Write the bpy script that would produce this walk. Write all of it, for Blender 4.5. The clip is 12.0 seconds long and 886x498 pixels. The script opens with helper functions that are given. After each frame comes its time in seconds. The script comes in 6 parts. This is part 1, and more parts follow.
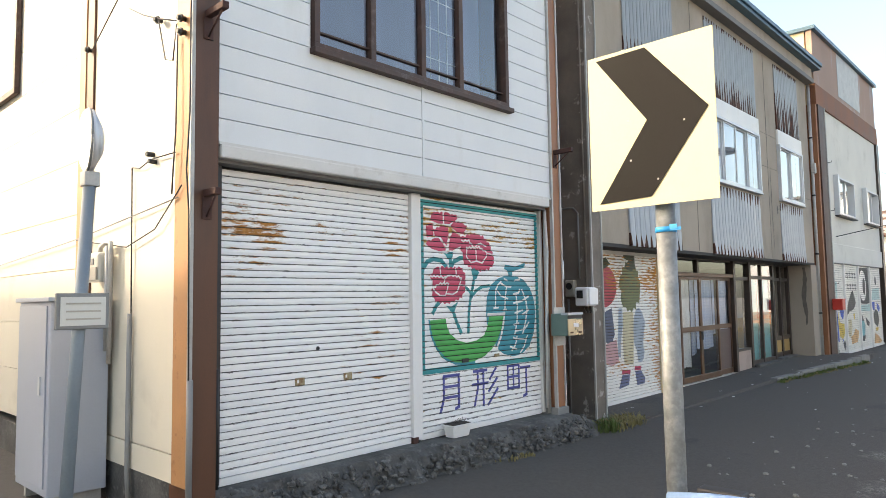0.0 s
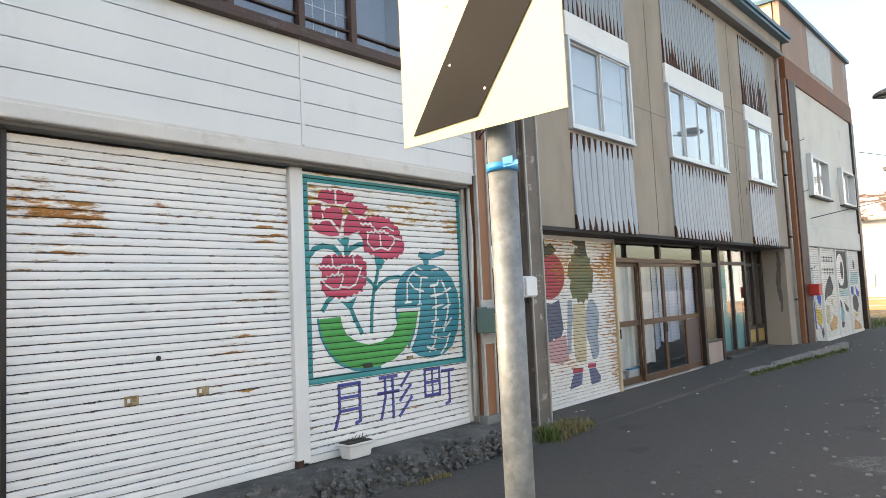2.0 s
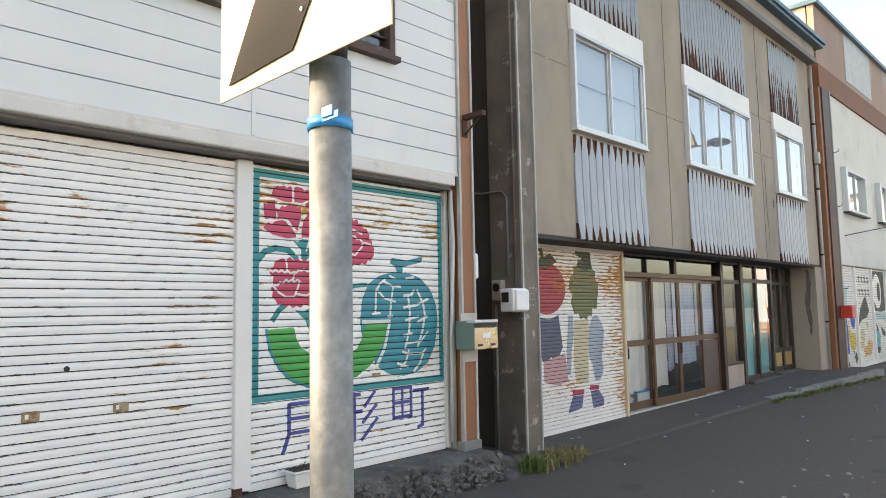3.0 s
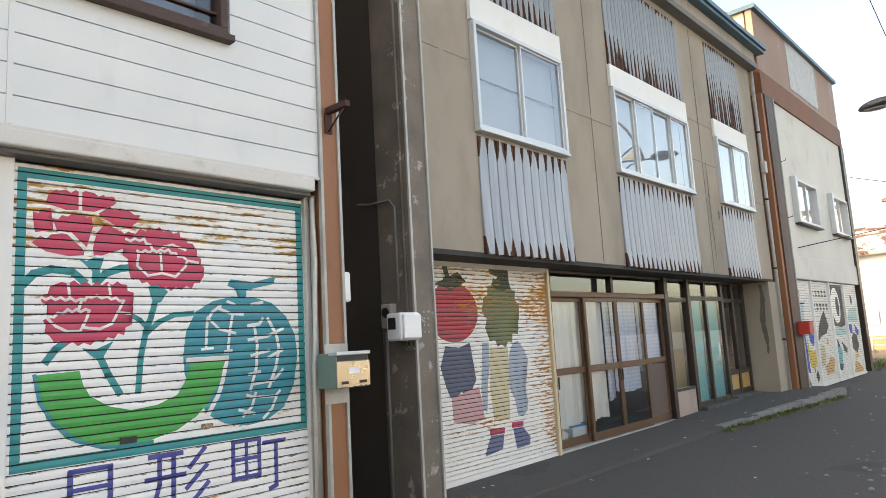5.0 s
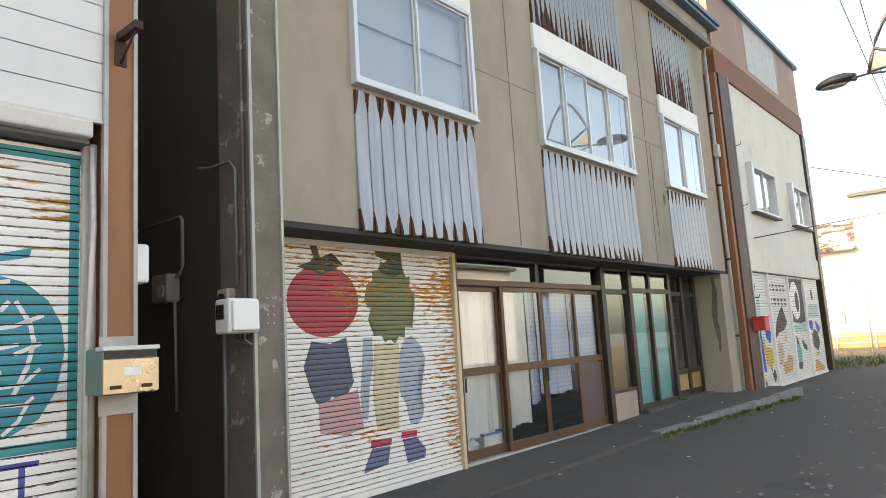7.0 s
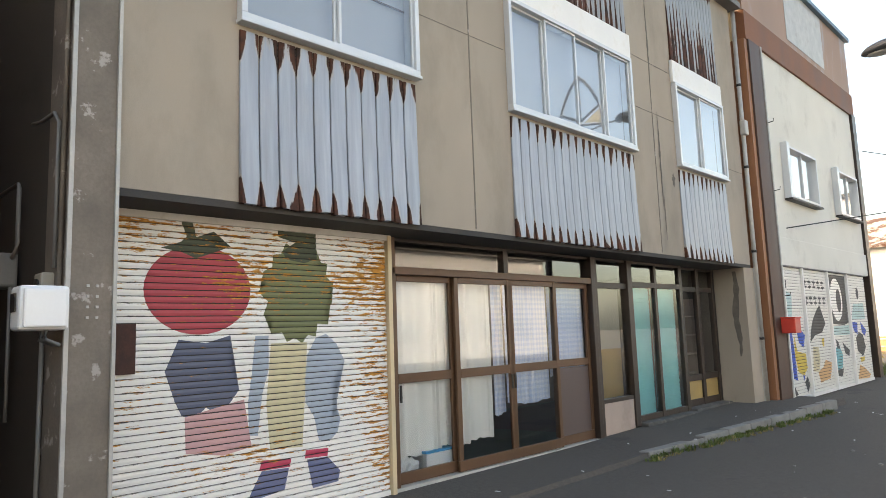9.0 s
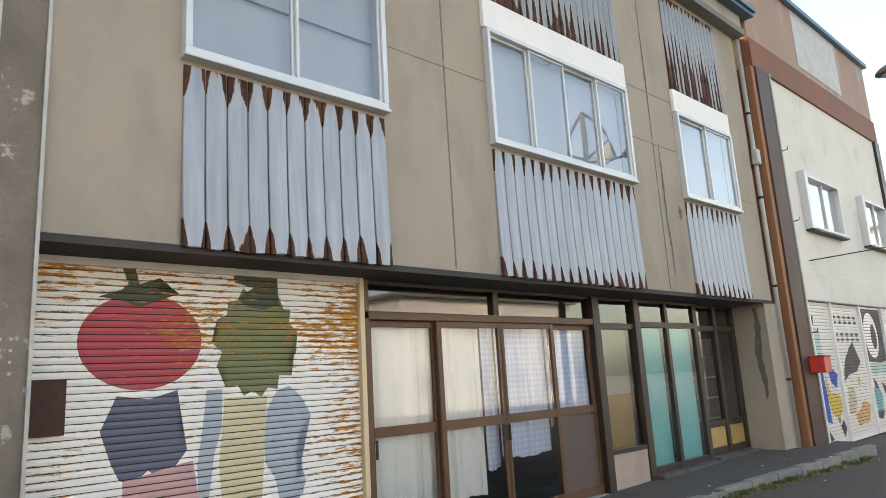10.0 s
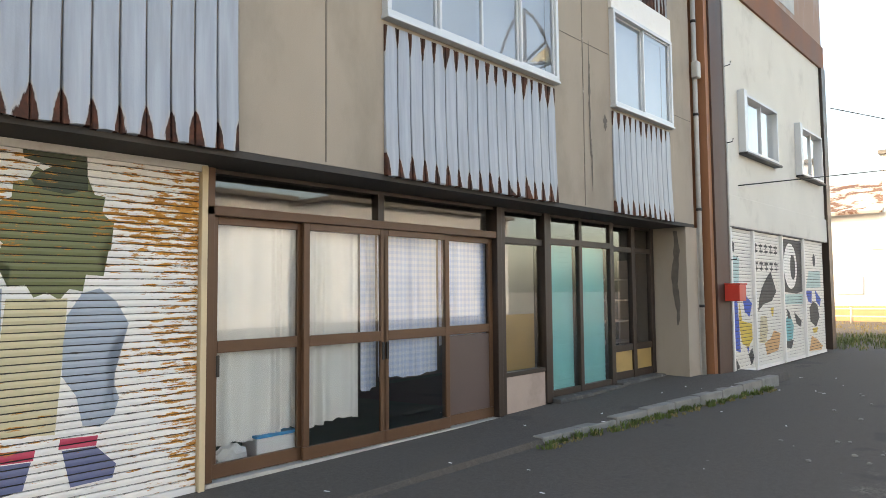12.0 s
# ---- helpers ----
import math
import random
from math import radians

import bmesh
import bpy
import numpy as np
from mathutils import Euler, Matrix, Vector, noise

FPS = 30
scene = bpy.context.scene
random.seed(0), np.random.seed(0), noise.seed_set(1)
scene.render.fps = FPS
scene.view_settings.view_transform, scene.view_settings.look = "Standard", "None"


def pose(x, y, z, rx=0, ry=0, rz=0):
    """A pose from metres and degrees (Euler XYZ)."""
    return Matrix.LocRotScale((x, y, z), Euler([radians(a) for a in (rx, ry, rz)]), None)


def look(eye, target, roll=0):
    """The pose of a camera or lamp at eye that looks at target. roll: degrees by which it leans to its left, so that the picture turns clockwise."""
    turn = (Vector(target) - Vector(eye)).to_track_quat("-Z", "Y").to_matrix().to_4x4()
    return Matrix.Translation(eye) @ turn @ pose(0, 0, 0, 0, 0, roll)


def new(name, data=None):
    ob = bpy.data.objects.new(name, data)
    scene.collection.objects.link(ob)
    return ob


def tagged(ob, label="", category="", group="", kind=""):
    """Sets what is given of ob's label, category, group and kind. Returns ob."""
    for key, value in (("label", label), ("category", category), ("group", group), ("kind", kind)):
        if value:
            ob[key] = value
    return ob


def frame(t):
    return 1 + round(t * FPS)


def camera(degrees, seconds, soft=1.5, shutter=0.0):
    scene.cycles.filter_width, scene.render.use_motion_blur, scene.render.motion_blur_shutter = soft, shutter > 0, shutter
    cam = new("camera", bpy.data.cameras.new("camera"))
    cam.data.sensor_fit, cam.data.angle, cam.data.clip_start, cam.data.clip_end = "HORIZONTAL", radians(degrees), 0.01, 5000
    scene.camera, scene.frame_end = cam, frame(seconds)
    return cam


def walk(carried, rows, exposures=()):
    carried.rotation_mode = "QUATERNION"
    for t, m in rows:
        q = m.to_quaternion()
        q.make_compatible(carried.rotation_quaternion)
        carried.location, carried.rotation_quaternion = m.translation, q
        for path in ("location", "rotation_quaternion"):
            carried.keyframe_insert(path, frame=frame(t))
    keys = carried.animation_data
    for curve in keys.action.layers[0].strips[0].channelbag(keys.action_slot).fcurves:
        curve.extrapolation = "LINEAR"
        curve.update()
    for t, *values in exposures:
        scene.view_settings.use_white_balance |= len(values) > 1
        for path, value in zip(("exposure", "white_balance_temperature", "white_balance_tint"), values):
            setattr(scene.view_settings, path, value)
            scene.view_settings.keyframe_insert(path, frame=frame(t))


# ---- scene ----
cam = camera(66.1, 12.0, soft=0.7)
PATH = [
    (0, (0.168, -0.195, 1.668), (-1.198, 1.259, 1.817), -0.9),
    (0.5, (0.098, 0.084, 1.691), (-1.257, 1.544, 1.871), -1.4),
    (1, (0.147, 0.418, 1.667), (-1.211, 1.878, 1.822), -0.1),
    (1.5, (0.086, 0.745, 1.636), (-1.296, 2.186, 1.746), -1.4),
    (2, (-0.002, 1.128, 1.593), (-1.339, 2.609, 1.738), -2.6),
    (2.5, (-0.009, 1.518, 1.586), (-1.378, 2.967, 1.748), -1.1),
    (4.3, (-0.274, 2.856, 1.578), (-1.739, 4.2, 1.791), -3.0),
    (4.5, (-0.275, 2.985, 1.574), (-1.709, 4.36, 1.8), -2.2),
    (5, (-0.194, 3.255, 1.518), (-1.526, 4.721, 1.792), -3.3),
    (5.5, (-0.216, 3.604, 1.469), (-1.515, 5.102, 1.736), -2.4),
    (6, (-0.363, 4.013, 1.487), (-1.657, 5.518, 1.733), -2.6),
    (6.5, (-0.392, 4.35, 1.448), (-1.649, 5.886, 1.692), -3.8),
    (7, (-0.297, 4.739, 1.41), (-1.581, 6.248, 1.683), -3.5),
    (7.2, (-0.323, 4.872, 1.444), (-1.601, 6.388, 1.708), -3.0),
    (8.8, (-0.336, 6.18, 1.457), (-1.741, 7.587, 1.671), -1.6),
    (9, (-0.329, 6.304, 1.468), (-1.718, 7.722, 1.715), -2.0),
    (9.5, (-0.318, 6.649, 1.444), (-1.716, 8.039, 1.784), -3.5),
    (10, (-0.299, 6.915, 1.445), (-1.729, 8.259, 1.834), -3.4),
    (10.5, (-0.409, 7.19, 1.445), (-1.84, 8.538, 1.814), -2.7),
    (11, (-0.45, 7.43, 1.448), (-1.931, 8.739, 1.754), -2.5),
    (11.5, (-0.44, 7.701, 1.463), (-1.907, 9.039, 1.702), -0.5),
    (12, (-0.478, 7.914, 1.463), (-1.831, 9.381, 1.587), -0.5),
]

EXPOSURES = [(0.0, 1.95, 7500, 10), (2.5, 2.06, 7900, 10), (4.5, 2.12, 8200, 11), (9.0, 2.2, 8350, 11), (12.0, 2.2, 8300, 11)]
SKY, SUN = 0.15, 1.3

walk(cam, [(t, look(eye, target, roll)) for t, eye, target, roll in PATH], EXPOSURES)

# ---- world and light ----
SUN_DIR = Vector((-0.67, -0.58, 0.46)).normalized()   # towards the sun
world = bpy.data.worlds.new("sky")
scene.world = world
world.use_nodes = True
wn = world.node_tree.nodes
sky = wn.new("ShaderNodeTexSky")
sky.sky_type = 'NISHITA'
sky.sun_disc = False
sky.sun_elevation = math.asin(SUN_DIR.z)
sky.sun_rotation = math.atan2(SUN_DIR.x, SUN_DIR.y)
sky.air_density, sky.dust_density, sky.ozone_density = 1.0, 4.0, 1.0
wn["Background"].inputs["Strength"].default_value = SKY
world.node_tree.links.new(sky.outputs[0], wn["Background"].inputs[0])
sun = new("sun", bpy.data.lights.new("sun", 'SUN'))
sun.data.energy, sun.data.angle, sun.data.color = SUN, radians(1.5), (1.0, 0.9, 0.76)
sun.matrix_world = look(SUN_DIR * 50, (0, 0, 0))

# ---- materials ----
def base_mat(name, rough=0.7, metal=0.0):
    m = bpy.data.materials.new(name)
    m.use_nodes = True
    nt = m.node_tree
    b = nt.nodes["Principled BSDF"]
    b.inputs["Roughness"].default_value = rough
    b.inputs["Metallic"].default_value = metal
    return m, nt, b


def nd(nt, kind, **kw):
    n = nt.nodes.new(kind)
    for k, v in kw.items():
        n.inputs[k].default_value = v
    return n


def noise_of(nt, scale, detail=4.0, stretch=(1, 1, 1), rough=0.55):
    g = nt.nodes.new("ShaderNodeNewGeometry")
    mp = nt.nodes.new("ShaderNodeMapping")
    mp.inputs["Scale"].default_value = stretch
    nt.links.new(g.outputs["Position"], mp.inputs["Vector"])
    n = nd(nt, "ShaderNodeTexNoise", Scale=scale, Detail=detail, Roughness=rough)
    nt.links.new(mp.outputs[0], n.inputs["Vector"])
    return n.outputs["Fac"]


def ramp(nt, fac, lo, hi, a=0.0, b=1.0):
    r = nd(nt, "ShaderNodeMapRange")
    r.inputs["From Min"].default_value, r.inputs["From Max"].default_value = lo, hi
    r.inputs["To Min"].default_value, r.inputs["To Max"].default_value = a, b
    nt.links.new(fac, r.inputs["Value"])
    return r.outputs[0]


def mixc(nt, fac, a, b, mode='MIX'):
    x = nt.nodes.new("ShaderNodeMix")
    x.data_type, x.blend_type = 'RGBA', mode
    for sock, v in ((x.inputs[0], fac), (x.inputs[6], a), (x.inputs[7], b)):
        if isinstance(v, (int, float)):
            sock.default_value = v
        elif isinstance(v, tuple):
            sock.default_value = (*v, 1) if len(v) == 3 else v
        else:
            nt.links.new(v, sock)
    return x.outputs[2]


def math_(nt, op, a, b=0.0, c=0.0):
    x = nt.nodes.new("ShaderNodeMath")
    x.operation = op
    for i, v in enumerate((a, b, c)):
        if isinstance(v, (int, float)):
            x.inputs[i].default_value = v
        else:
            nt.links.new(v, x.inputs[i])
    return x.outputs[0]


def bump_to(nt, b, h, strength=0.2, dist=0.01):
    n = nd(nt, "ShaderNodeBump", Strength=strength, Distance=dist)
    nt.links.new(h, n.inputs["Height"])
    nt.links.new(n.outputs[0], b.inputs["Normal"])


def plain(name, col, rough=0.7, metal=0.0, var=0.18, scale=2.0, fine=70.0, bump=0.15, dirt=None, dirt_amt=0.5,
          stretch=(1, 1, 1), dirt_scale=3.0, lo=0.55, hi=0.75, spec=0.5):
    """A surface with broad and fine variation, and stains of another colour."""
    m, nt, b = base_mat(name, rough, metal)
    n1, n2 = noise_of(nt, scale, 5, stretch), noise_of(nt, fine, 3)
    dark = tuple(c * (1 - var) for c in col)
    light = tuple(min(1, c * (1 + var * 0.6)) for c in col)
    c = mixc(nt, ramp(nt, n1, 0.3, 0.7), dark, light)
    c = mixc(nt, ramp(nt, n2, 0.35, 0.7, 0, 0.35), c, tuple(x * (1 - var * 1.4) for x in col))
    if dirt:
        d = ramp(nt, noise_of(nt, dirt_scale, 8, stretch, 0.65), lo, hi, 0, dirt_amt)
        c = mixc(nt, d, c, dirt)
    oi = nt.nodes.new("ShaderNodeObjectInfo")
    c = mixc(nt, ramp(nt, oi.outputs["Random"], 0, 1, 0, 0.10), c, tuple(x * 0.7 for x in col))
    nt.links.new(c, b.inputs["Base Color"])
    nt.links.new(ramp(nt, n1, 0.2, 0.8, max(0.02, rough - 0.1), min(1, rough + 0.1)), b.inputs["Roughness"])
    b.inputs["Specular IOR Level"].default_value = spec
    if bump:
        bump_to(nt, b, n2, bump, 0.004)
    return m


def rusty_paint(name, col, rust_amt=(0.57, 0.64), rust=(0.42, 0.17, 0.04), centre=None, rough=0.55, slats=(0.4, 0.0542), flake=0.62, sides=None, spots=2.6):
    """Painted shutter slats: horizontal flakes of rust and dirt, thickest round the given heights."""
    m, nt, b = base_mat(name, rough)
    fl = noise_of(nt, 1.1, 2, (1, 0.8, 1.0))
    g = nt.nodes.new("ShaderNodeNewGeometry")
    xyz = nt.nodes.new("ShaderNodeSeparateXYZ")
    nt.links.new(g.outputs["Position"], xyz.inputs[0])
    q = math_(nt, 'DIVIDE', math_(nt, 'SUBTRACT', xyz.outputs["Z"], slats[0]), slats[1])
    fr = math_(nt, 'FRACT', q)
    cmb = nt.nodes.new("ShaderNodeCombineXYZ")
    nt.links.new(math_(nt, 'MULTIPLY', fr, 0.30), cmb.inputs[0])
    nt.links.new(xyz.outputs["Y"], cmb.inputs[1])
    nt.links.new(math_(nt, 'MULTIPLY', math_(nt, 'FLOOR', q), 3.71), cmb.inputs[2])
    nz = nd(nt, "ShaderNodeTexNoise", Scale=spots, Detail=9.0, Roughness=0.72)
    nt.links.new(cmb.outputs[0], nz.inputs["Vector"])
    v = math_(nt, 'ADD', nz.outputs["Fac"], ramp(nt, fl, 0.35, 0.7, -0.10, 0.07))
    if centre:
        z0, half, gain = centre
        dz = math_(nt, 'ABSOLUTE', math_(nt, 'SUBTRACT', xyz.outputs["Z"], z0))
        v = math_(nt, 'ADD', v, ramp(nt, dz, 0, half, gain, 0.0))
    if sides:
        for y0, reach, gain in sides:
            dy = math_(nt, 'ABSOLUTE', math_(nt, 'SUBTRACT', xyz.outputs["Y"], y0))
            v = math_(nt, 'ADD', v, ramp(nt, dy, 0, reach, gain, 0.0))
    rim = math_(nt, 'MULTIPLY', math_(nt, 'ABSOLUTE', math_(nt, 'SUBTRACT', fr, 0.5)), 2.0)
    v = math_(nt, 'ADD', v, ramp(nt, rim, 0.2, 1.0, -0.05, 0.05))
    mask = ramp(nt, v, *rust_amt)
    edge = ramp(nt, v, rust_amt[0] - 0.03, rust_amt[0], 0, 0.4)
    c = mixc(nt, ramp(nt, noise_of(nt, 2.5, 5, (1, 1, 3)), 0.3, 0.75), tuple(x * 0.93 for x in col), col)
    c = mixc(nt, edge, c, tuple(x * 0.72 for x in (col[0], col[1] * 0.97, col[2] * 0.85)))
    rc = mixc(nt, ramp(nt, noise_of(nt, 22, 4), 0.3, 0.7), tuple(x * 0.62 for x in rust), (rust[0] * 1.2, rust[1] * 1.3, rust[2] * 1.3))
    c = mixc(nt, mask, c, rc)
    chips = math_(nt, 'ADD', noise_of(nt, 14, 7, (1, 0.8, 3.0), 0.75), ramp(nt, rim, 0.45, 0.95, -0.14, 0.10))
    c = mixc(nt, ramp(nt, chips, flake, flake + 0.03, 0, 0.9), c, (0.12, 0.11, 0.10))
    nt.links.new(c, b.inputs["Base Color"])
    nt.links.new(ramp(nt, mask, 0, 1, rough, 0.9), b.inputs["Roughness"])
    bump_to(nt, b, math_(nt, 'ADD', noise_of(nt, 90, 3), mask), 0.25, 0.003)
    return m


def sheet_metal(name, pitch, y0, z0, z1, low, high, col=(0.30, 0.322, 0.352), head=0.0):
    """Galvanised cladding with rust that grows along the seams from both ends."""
    m, nt, b = base_mat(name, 0.5, 0.35)
    g = nt.nodes.new("ShaderNodeNewGeometry")
    xyz = nt.nodes.new("ShaderNodeSeparateXYZ")
    nt.links.new(g.outputs["Position"], xyz.inputs[0])
    fr = math_(nt, 'FRACT', math_(nt, 'DIVIDE', math_(nt, 'SUBTRACT', xyz.outputs["Y"], y0), pitch))
    seam = math_(nt, 'ABSOLUTE', math_(nt, 'SUBTRACT', fr, 0.5))        # greatest at a seam
    seam = math_(nt, 'POWER', math_(nt, 'MULTIPLY', seam, 2.0), 2.2)
    n = noise_of(nt, 7, 6, (1, 3, 0.8), 0.7)
    up = ramp(nt, xyz.outputs["Z"], z0, z0 + low, 1, 0)
    dn = ramp(nt, xyz.outputs["Z"], z1 - high, z1, 0, 1)
    big = noise_of(nt, 1.6, 4, (1, 4, 0.3))
    ends = math_(nt, 'MAXIMUM', up, dn)
    v = math_(nt, 'MULTIPLY', ends, math_(nt, 'ADD', math_(nt, 'MULTIPLY', seam, 0.95), ramp(nt, big, 0.3, 0.7, 0.0, 0.55 + head)))
    v = math_(nt, 'ADD', v, ramp(nt, n, 0.2, 0.8, -0.12, 0.17))
    # Rust colour along the full seam, which also paints in the gap's shade.
    v = math_(nt, 'MAXIMUM', v, ramp(nt, seam, 0.78, 0.92, 0.0, 0.58))
    mask = ramp(nt, v, 0.52, 0.57)
    c = mixc(nt, ramp(nt, noise_of(nt, 3, 5, (1, 6, 0.5)), 0.3, 0.7), tuple(x * 0.85 for x in col), tuple(x * 1.15 for x in col))
    c = mixc(nt, ramp(nt, v, 0.40, 0.50, 0, 0.45), c, (0.40, 0.34, 0.27))
    rc = mixc(nt, ramp(nt, noise_of(nt, 9, 6), 0.35, 0.65), (0.02, 0.009, 0.006), (0.095, 0.032, 0.016))
    c = mixc(nt, mask, c, rc)
    nt.links.new(c, b.inputs["Base Color"])
    nt.links.new(ramp(nt, mask, 0, 1, 0.48, 0.92), b.inputs["Roughness"])
    nt.links.new(ramp(nt, mask, 0, 1, 0.35, 0.0), b.inputs["Metallic"])
    bump_to(nt, b, math_(nt, 'ADD', noise_of(nt, 60, 3), mask), 0.3, 0.003)
    return m


def glass(name, tint=(0.93, 0.96, 0.97), rough=0.0, gain=2.0):
    """Thin window glass: clear, with gloss that grows at grazing angles."""
    m = bpy.data.materials.new(name)
    m.use_nodes = True
    nt = m.node_tree
    nt.nodes.clear()
    out = nt.nodes.new("ShaderNodeOutputMaterial")
    tr = nd(nt, "ShaderNodeBsdfTransparent", Color=(*tint, 1))
    gl = nd(nt, "ShaderNodeBsdfGlossy", Color=(1, 1, 1, 1), Roughness=rough)
    fr = nd(nt, "ShaderNodeFresnel", IOR=1.55)
    mx = nt.nodes.new("ShaderNodeMixShader")
    nt.links.new(math_(nt, 'MULTIPLY', fr.outputs[0], gain), mx.inputs[0])
    nt.links.new(tr.outputs[0], mx.inputs[1])
    nt.links.new(gl.outputs[0], mx.inputs[2])
    nt.links.new(mx.outputs[0], out.inputs[0])
    return m


M_SIDING = plain("siding_white", (0.68, 0.69, 0.68), 0.5, var=0.06, scale=1.2, fine=120, bump=0.06, dirt=(0.45, 0.42, 0.36), dirt_amt=0.35, stretch=(1, 1, 0.35), dirt_scale=2.5, lo=0.56, hi=0.8)
M_SIDEWALL = plain("siding_cream", (0.72, 0.66, 0.53), 0.6, var=0.07, scale=1.0, fine=110, bump=0.08, dirt=(0.4, 0.34, 0.26), dirt_amt=0.4, dirt_scale=1.8, lo=0.58, hi=0.8)
M_TRIM = plain("header_white", (0.62, 0.60, 0.56), 0.55, var=0.1, dirt=(0.3, 0.25, 0.2), dirt_amt=0.5, dirt_scale=6)
M_ORANGE = plain("fin_orange_brown", (0.30, 0.125, 0.055), 0.55, var=0.2, scale=1.5, fine=90, dirt=(0.10, 0.05, 0.03), dirt_amt=0.6, stretch=(1, 1, 0.3), dirt_scale=4)
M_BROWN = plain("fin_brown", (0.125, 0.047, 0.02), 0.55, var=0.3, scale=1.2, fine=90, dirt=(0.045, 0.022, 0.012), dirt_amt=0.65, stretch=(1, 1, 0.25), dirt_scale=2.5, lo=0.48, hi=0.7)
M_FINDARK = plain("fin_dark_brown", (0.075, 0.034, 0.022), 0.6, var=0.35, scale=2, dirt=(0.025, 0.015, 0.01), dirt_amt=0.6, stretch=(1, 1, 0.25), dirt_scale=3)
# Brighter copy of the fin orange, with the sunlight put into the colour.
M_TAN = plain("orange_brightened_for_sun", (0.46, 0.23, 0.095), 0.6, var=0.2, scale=2, dirt=(0.2, 0.09, 0.04), dirt_amt=0.6, dirt_scale=9, lo=0.6, hi=0.7)
M_GALV = plain("galvanised", (0.24, 0.25, 0.245), 0.55, 0.3, var=0.4, scale=16, fine=60, dirt=(0.5, 0.48, 0.42), dirt_amt=0.5, dirt_scale=14)
# Near-black stands in for shade in the slat gaps; dirt adds rust specks.
M_GAPSHADE = plain("slat_gap_shade", (0.04, 0.037, 0.033), 0.85, var=0.3, scale=9, dirt=(0.10, 0.05, 0.02), dirt_amt=0.5, dirt_scale=12)
M_STRIP = plain("grey_strip", (0.45, 0.44, 0.41), 0.55, 0.2, var=0.2, scale=5, dirt=(0.2, 0.14, 0.1), dirt_amt=0.5)
M_RUSTSTEEL = plain("rust_steel", (0.07, 0.028, 0.02), 0.8, var=0.4, scale=12, dirt=(0.02, 0.015, 0.012), dirt_amt=0.6)
M_DARKSTEEL = plain("dark_steel", (0.035, 0.033, 0.032), 0.5, 0.3, var=0.3)
M_SHUT1 = rusty_paint("shutter_white_rusty", (0.87, 0.86, 0.83), (0.635, 0.695), centre=(2.26, 0.4, 0.15), flake=0.595)
M_SHUTB = rusty_paint("shutter_white_rusty_top", (0.87, 0.86, 0.83), (0.61, 0.665), (0.50, 0.25, 0.06), centre=(2.35, 0.42, 0.15), flake=0.60, sides=((5.9, 0.8, 0.05),))


def old_paint(name, col, rust_from=0.615):
    """Paint on the middle shop's shutter, through which its rust has broken."""
    return rusty_paint(name, col, (rust_from, rust_from + 0.03), (0.56, 0.23, 0.04), centre=(1.95, 0.55, 0.10), slats=(0.18, 0.0445), flake=0.60, sides=((10.2, 0.75, 0.10), (7.8, 0.45, 0.09)), spots=7.0)


M_SHUT2 = old_paint("shutter_cream_rusty", (0.83, 0.81, 0.76), 0.597)
M_SHUT3 = rusty_paint("shutter_far_white", (0.72, 0.70, 0.64), (0.66, 0.72), slats=(0.18, 0.056))
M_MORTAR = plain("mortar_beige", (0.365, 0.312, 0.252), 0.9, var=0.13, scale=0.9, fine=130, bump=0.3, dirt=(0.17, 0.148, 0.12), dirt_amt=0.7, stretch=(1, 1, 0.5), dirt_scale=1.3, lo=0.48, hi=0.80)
# Much darker than mortar_beige; used on the gap walls and far side wall.
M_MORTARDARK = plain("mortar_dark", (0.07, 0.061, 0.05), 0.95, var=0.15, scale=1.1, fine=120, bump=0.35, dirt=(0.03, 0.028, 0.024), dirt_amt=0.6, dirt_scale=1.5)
M_STAIN = plain("wall_stain", (0.15, 0.13, 0.11), 0.95, var=0.3, scale=8)
M_PILLAR = plain("pillar_concrete", (0.20, 0.17, 0.14), 0.9, var=0.3, scale=2.5, fine=60, bump=0.45, dirt=(0.45, 0.42, 0.38), dirt_amt=0.7, dirt_scale=6, lo=0.60, hi=0.64)
M_CONC = plain("old_concrete", (0.10, 0.097, 0.09), 0.95, var=0.55, scale=4, fine=45, bump=0.9, dirt=(0.30, 0.29, 0.27), dirt_amt=0.55, dirt_scale=9, lo=0.56, hi=0.72)
M_RUBBLE = plain("rubble_concrete", (0.15, 0.145, 0.135), 0.95, var=0.5, scale=14, fine=60, bump=0.8, dirt=(0.04, 0.037, 0.033), dirt_amt=0.8, dirt_scale=10, lo=0.45, hi=0.6)
M_KERB = plain("kerb_concrete", (0.23, 0.225, 0.21), 0.95, var=0.25, scale=4, fine=60, bump=0.5, dirt=(0.06, 0.07, 0.05), dirt_amt=0.6, dirt_scale=5)
M_BLUEROOF = plain("eave_blue_steel", (0.05, 0.12, 0.17), 0.45, 0.1, var=0.2)
M_EAVE = plain("eave_grey", (0.16, 0.155, 0.15), 0.7, var=0.2)
# Near-black base colour for the underside of the overhang.
M_SOFFIT = plain("soffit_near_black", (0.055, 0.05, 0.045), 0.85, var=0.3)
M_ALU = plain("aluminium_white", (0.58, 0.60, 0.61), 0.35, 0.2, var=0.06, bump=0.03)
M_BOARD = plain("panel_white", (0.76, 0.75, 0.72), 0.55, var=0.06, dirt=(0.5, 0.42, 0.3), dirt_amt=0.3, dirt_scale=4)
M_DOORBR = plain("door_brown", (0.115, 0.058, 0.03), 0.42, 0.1, var=0.15, scale=4, fine=120, bump=0.06, spec=0.4)
M_DARKBR = plain("frame_dark_brown", (0.035, 0.022, 0.016), 0.45, 0.1, var=0.2, scale=4)
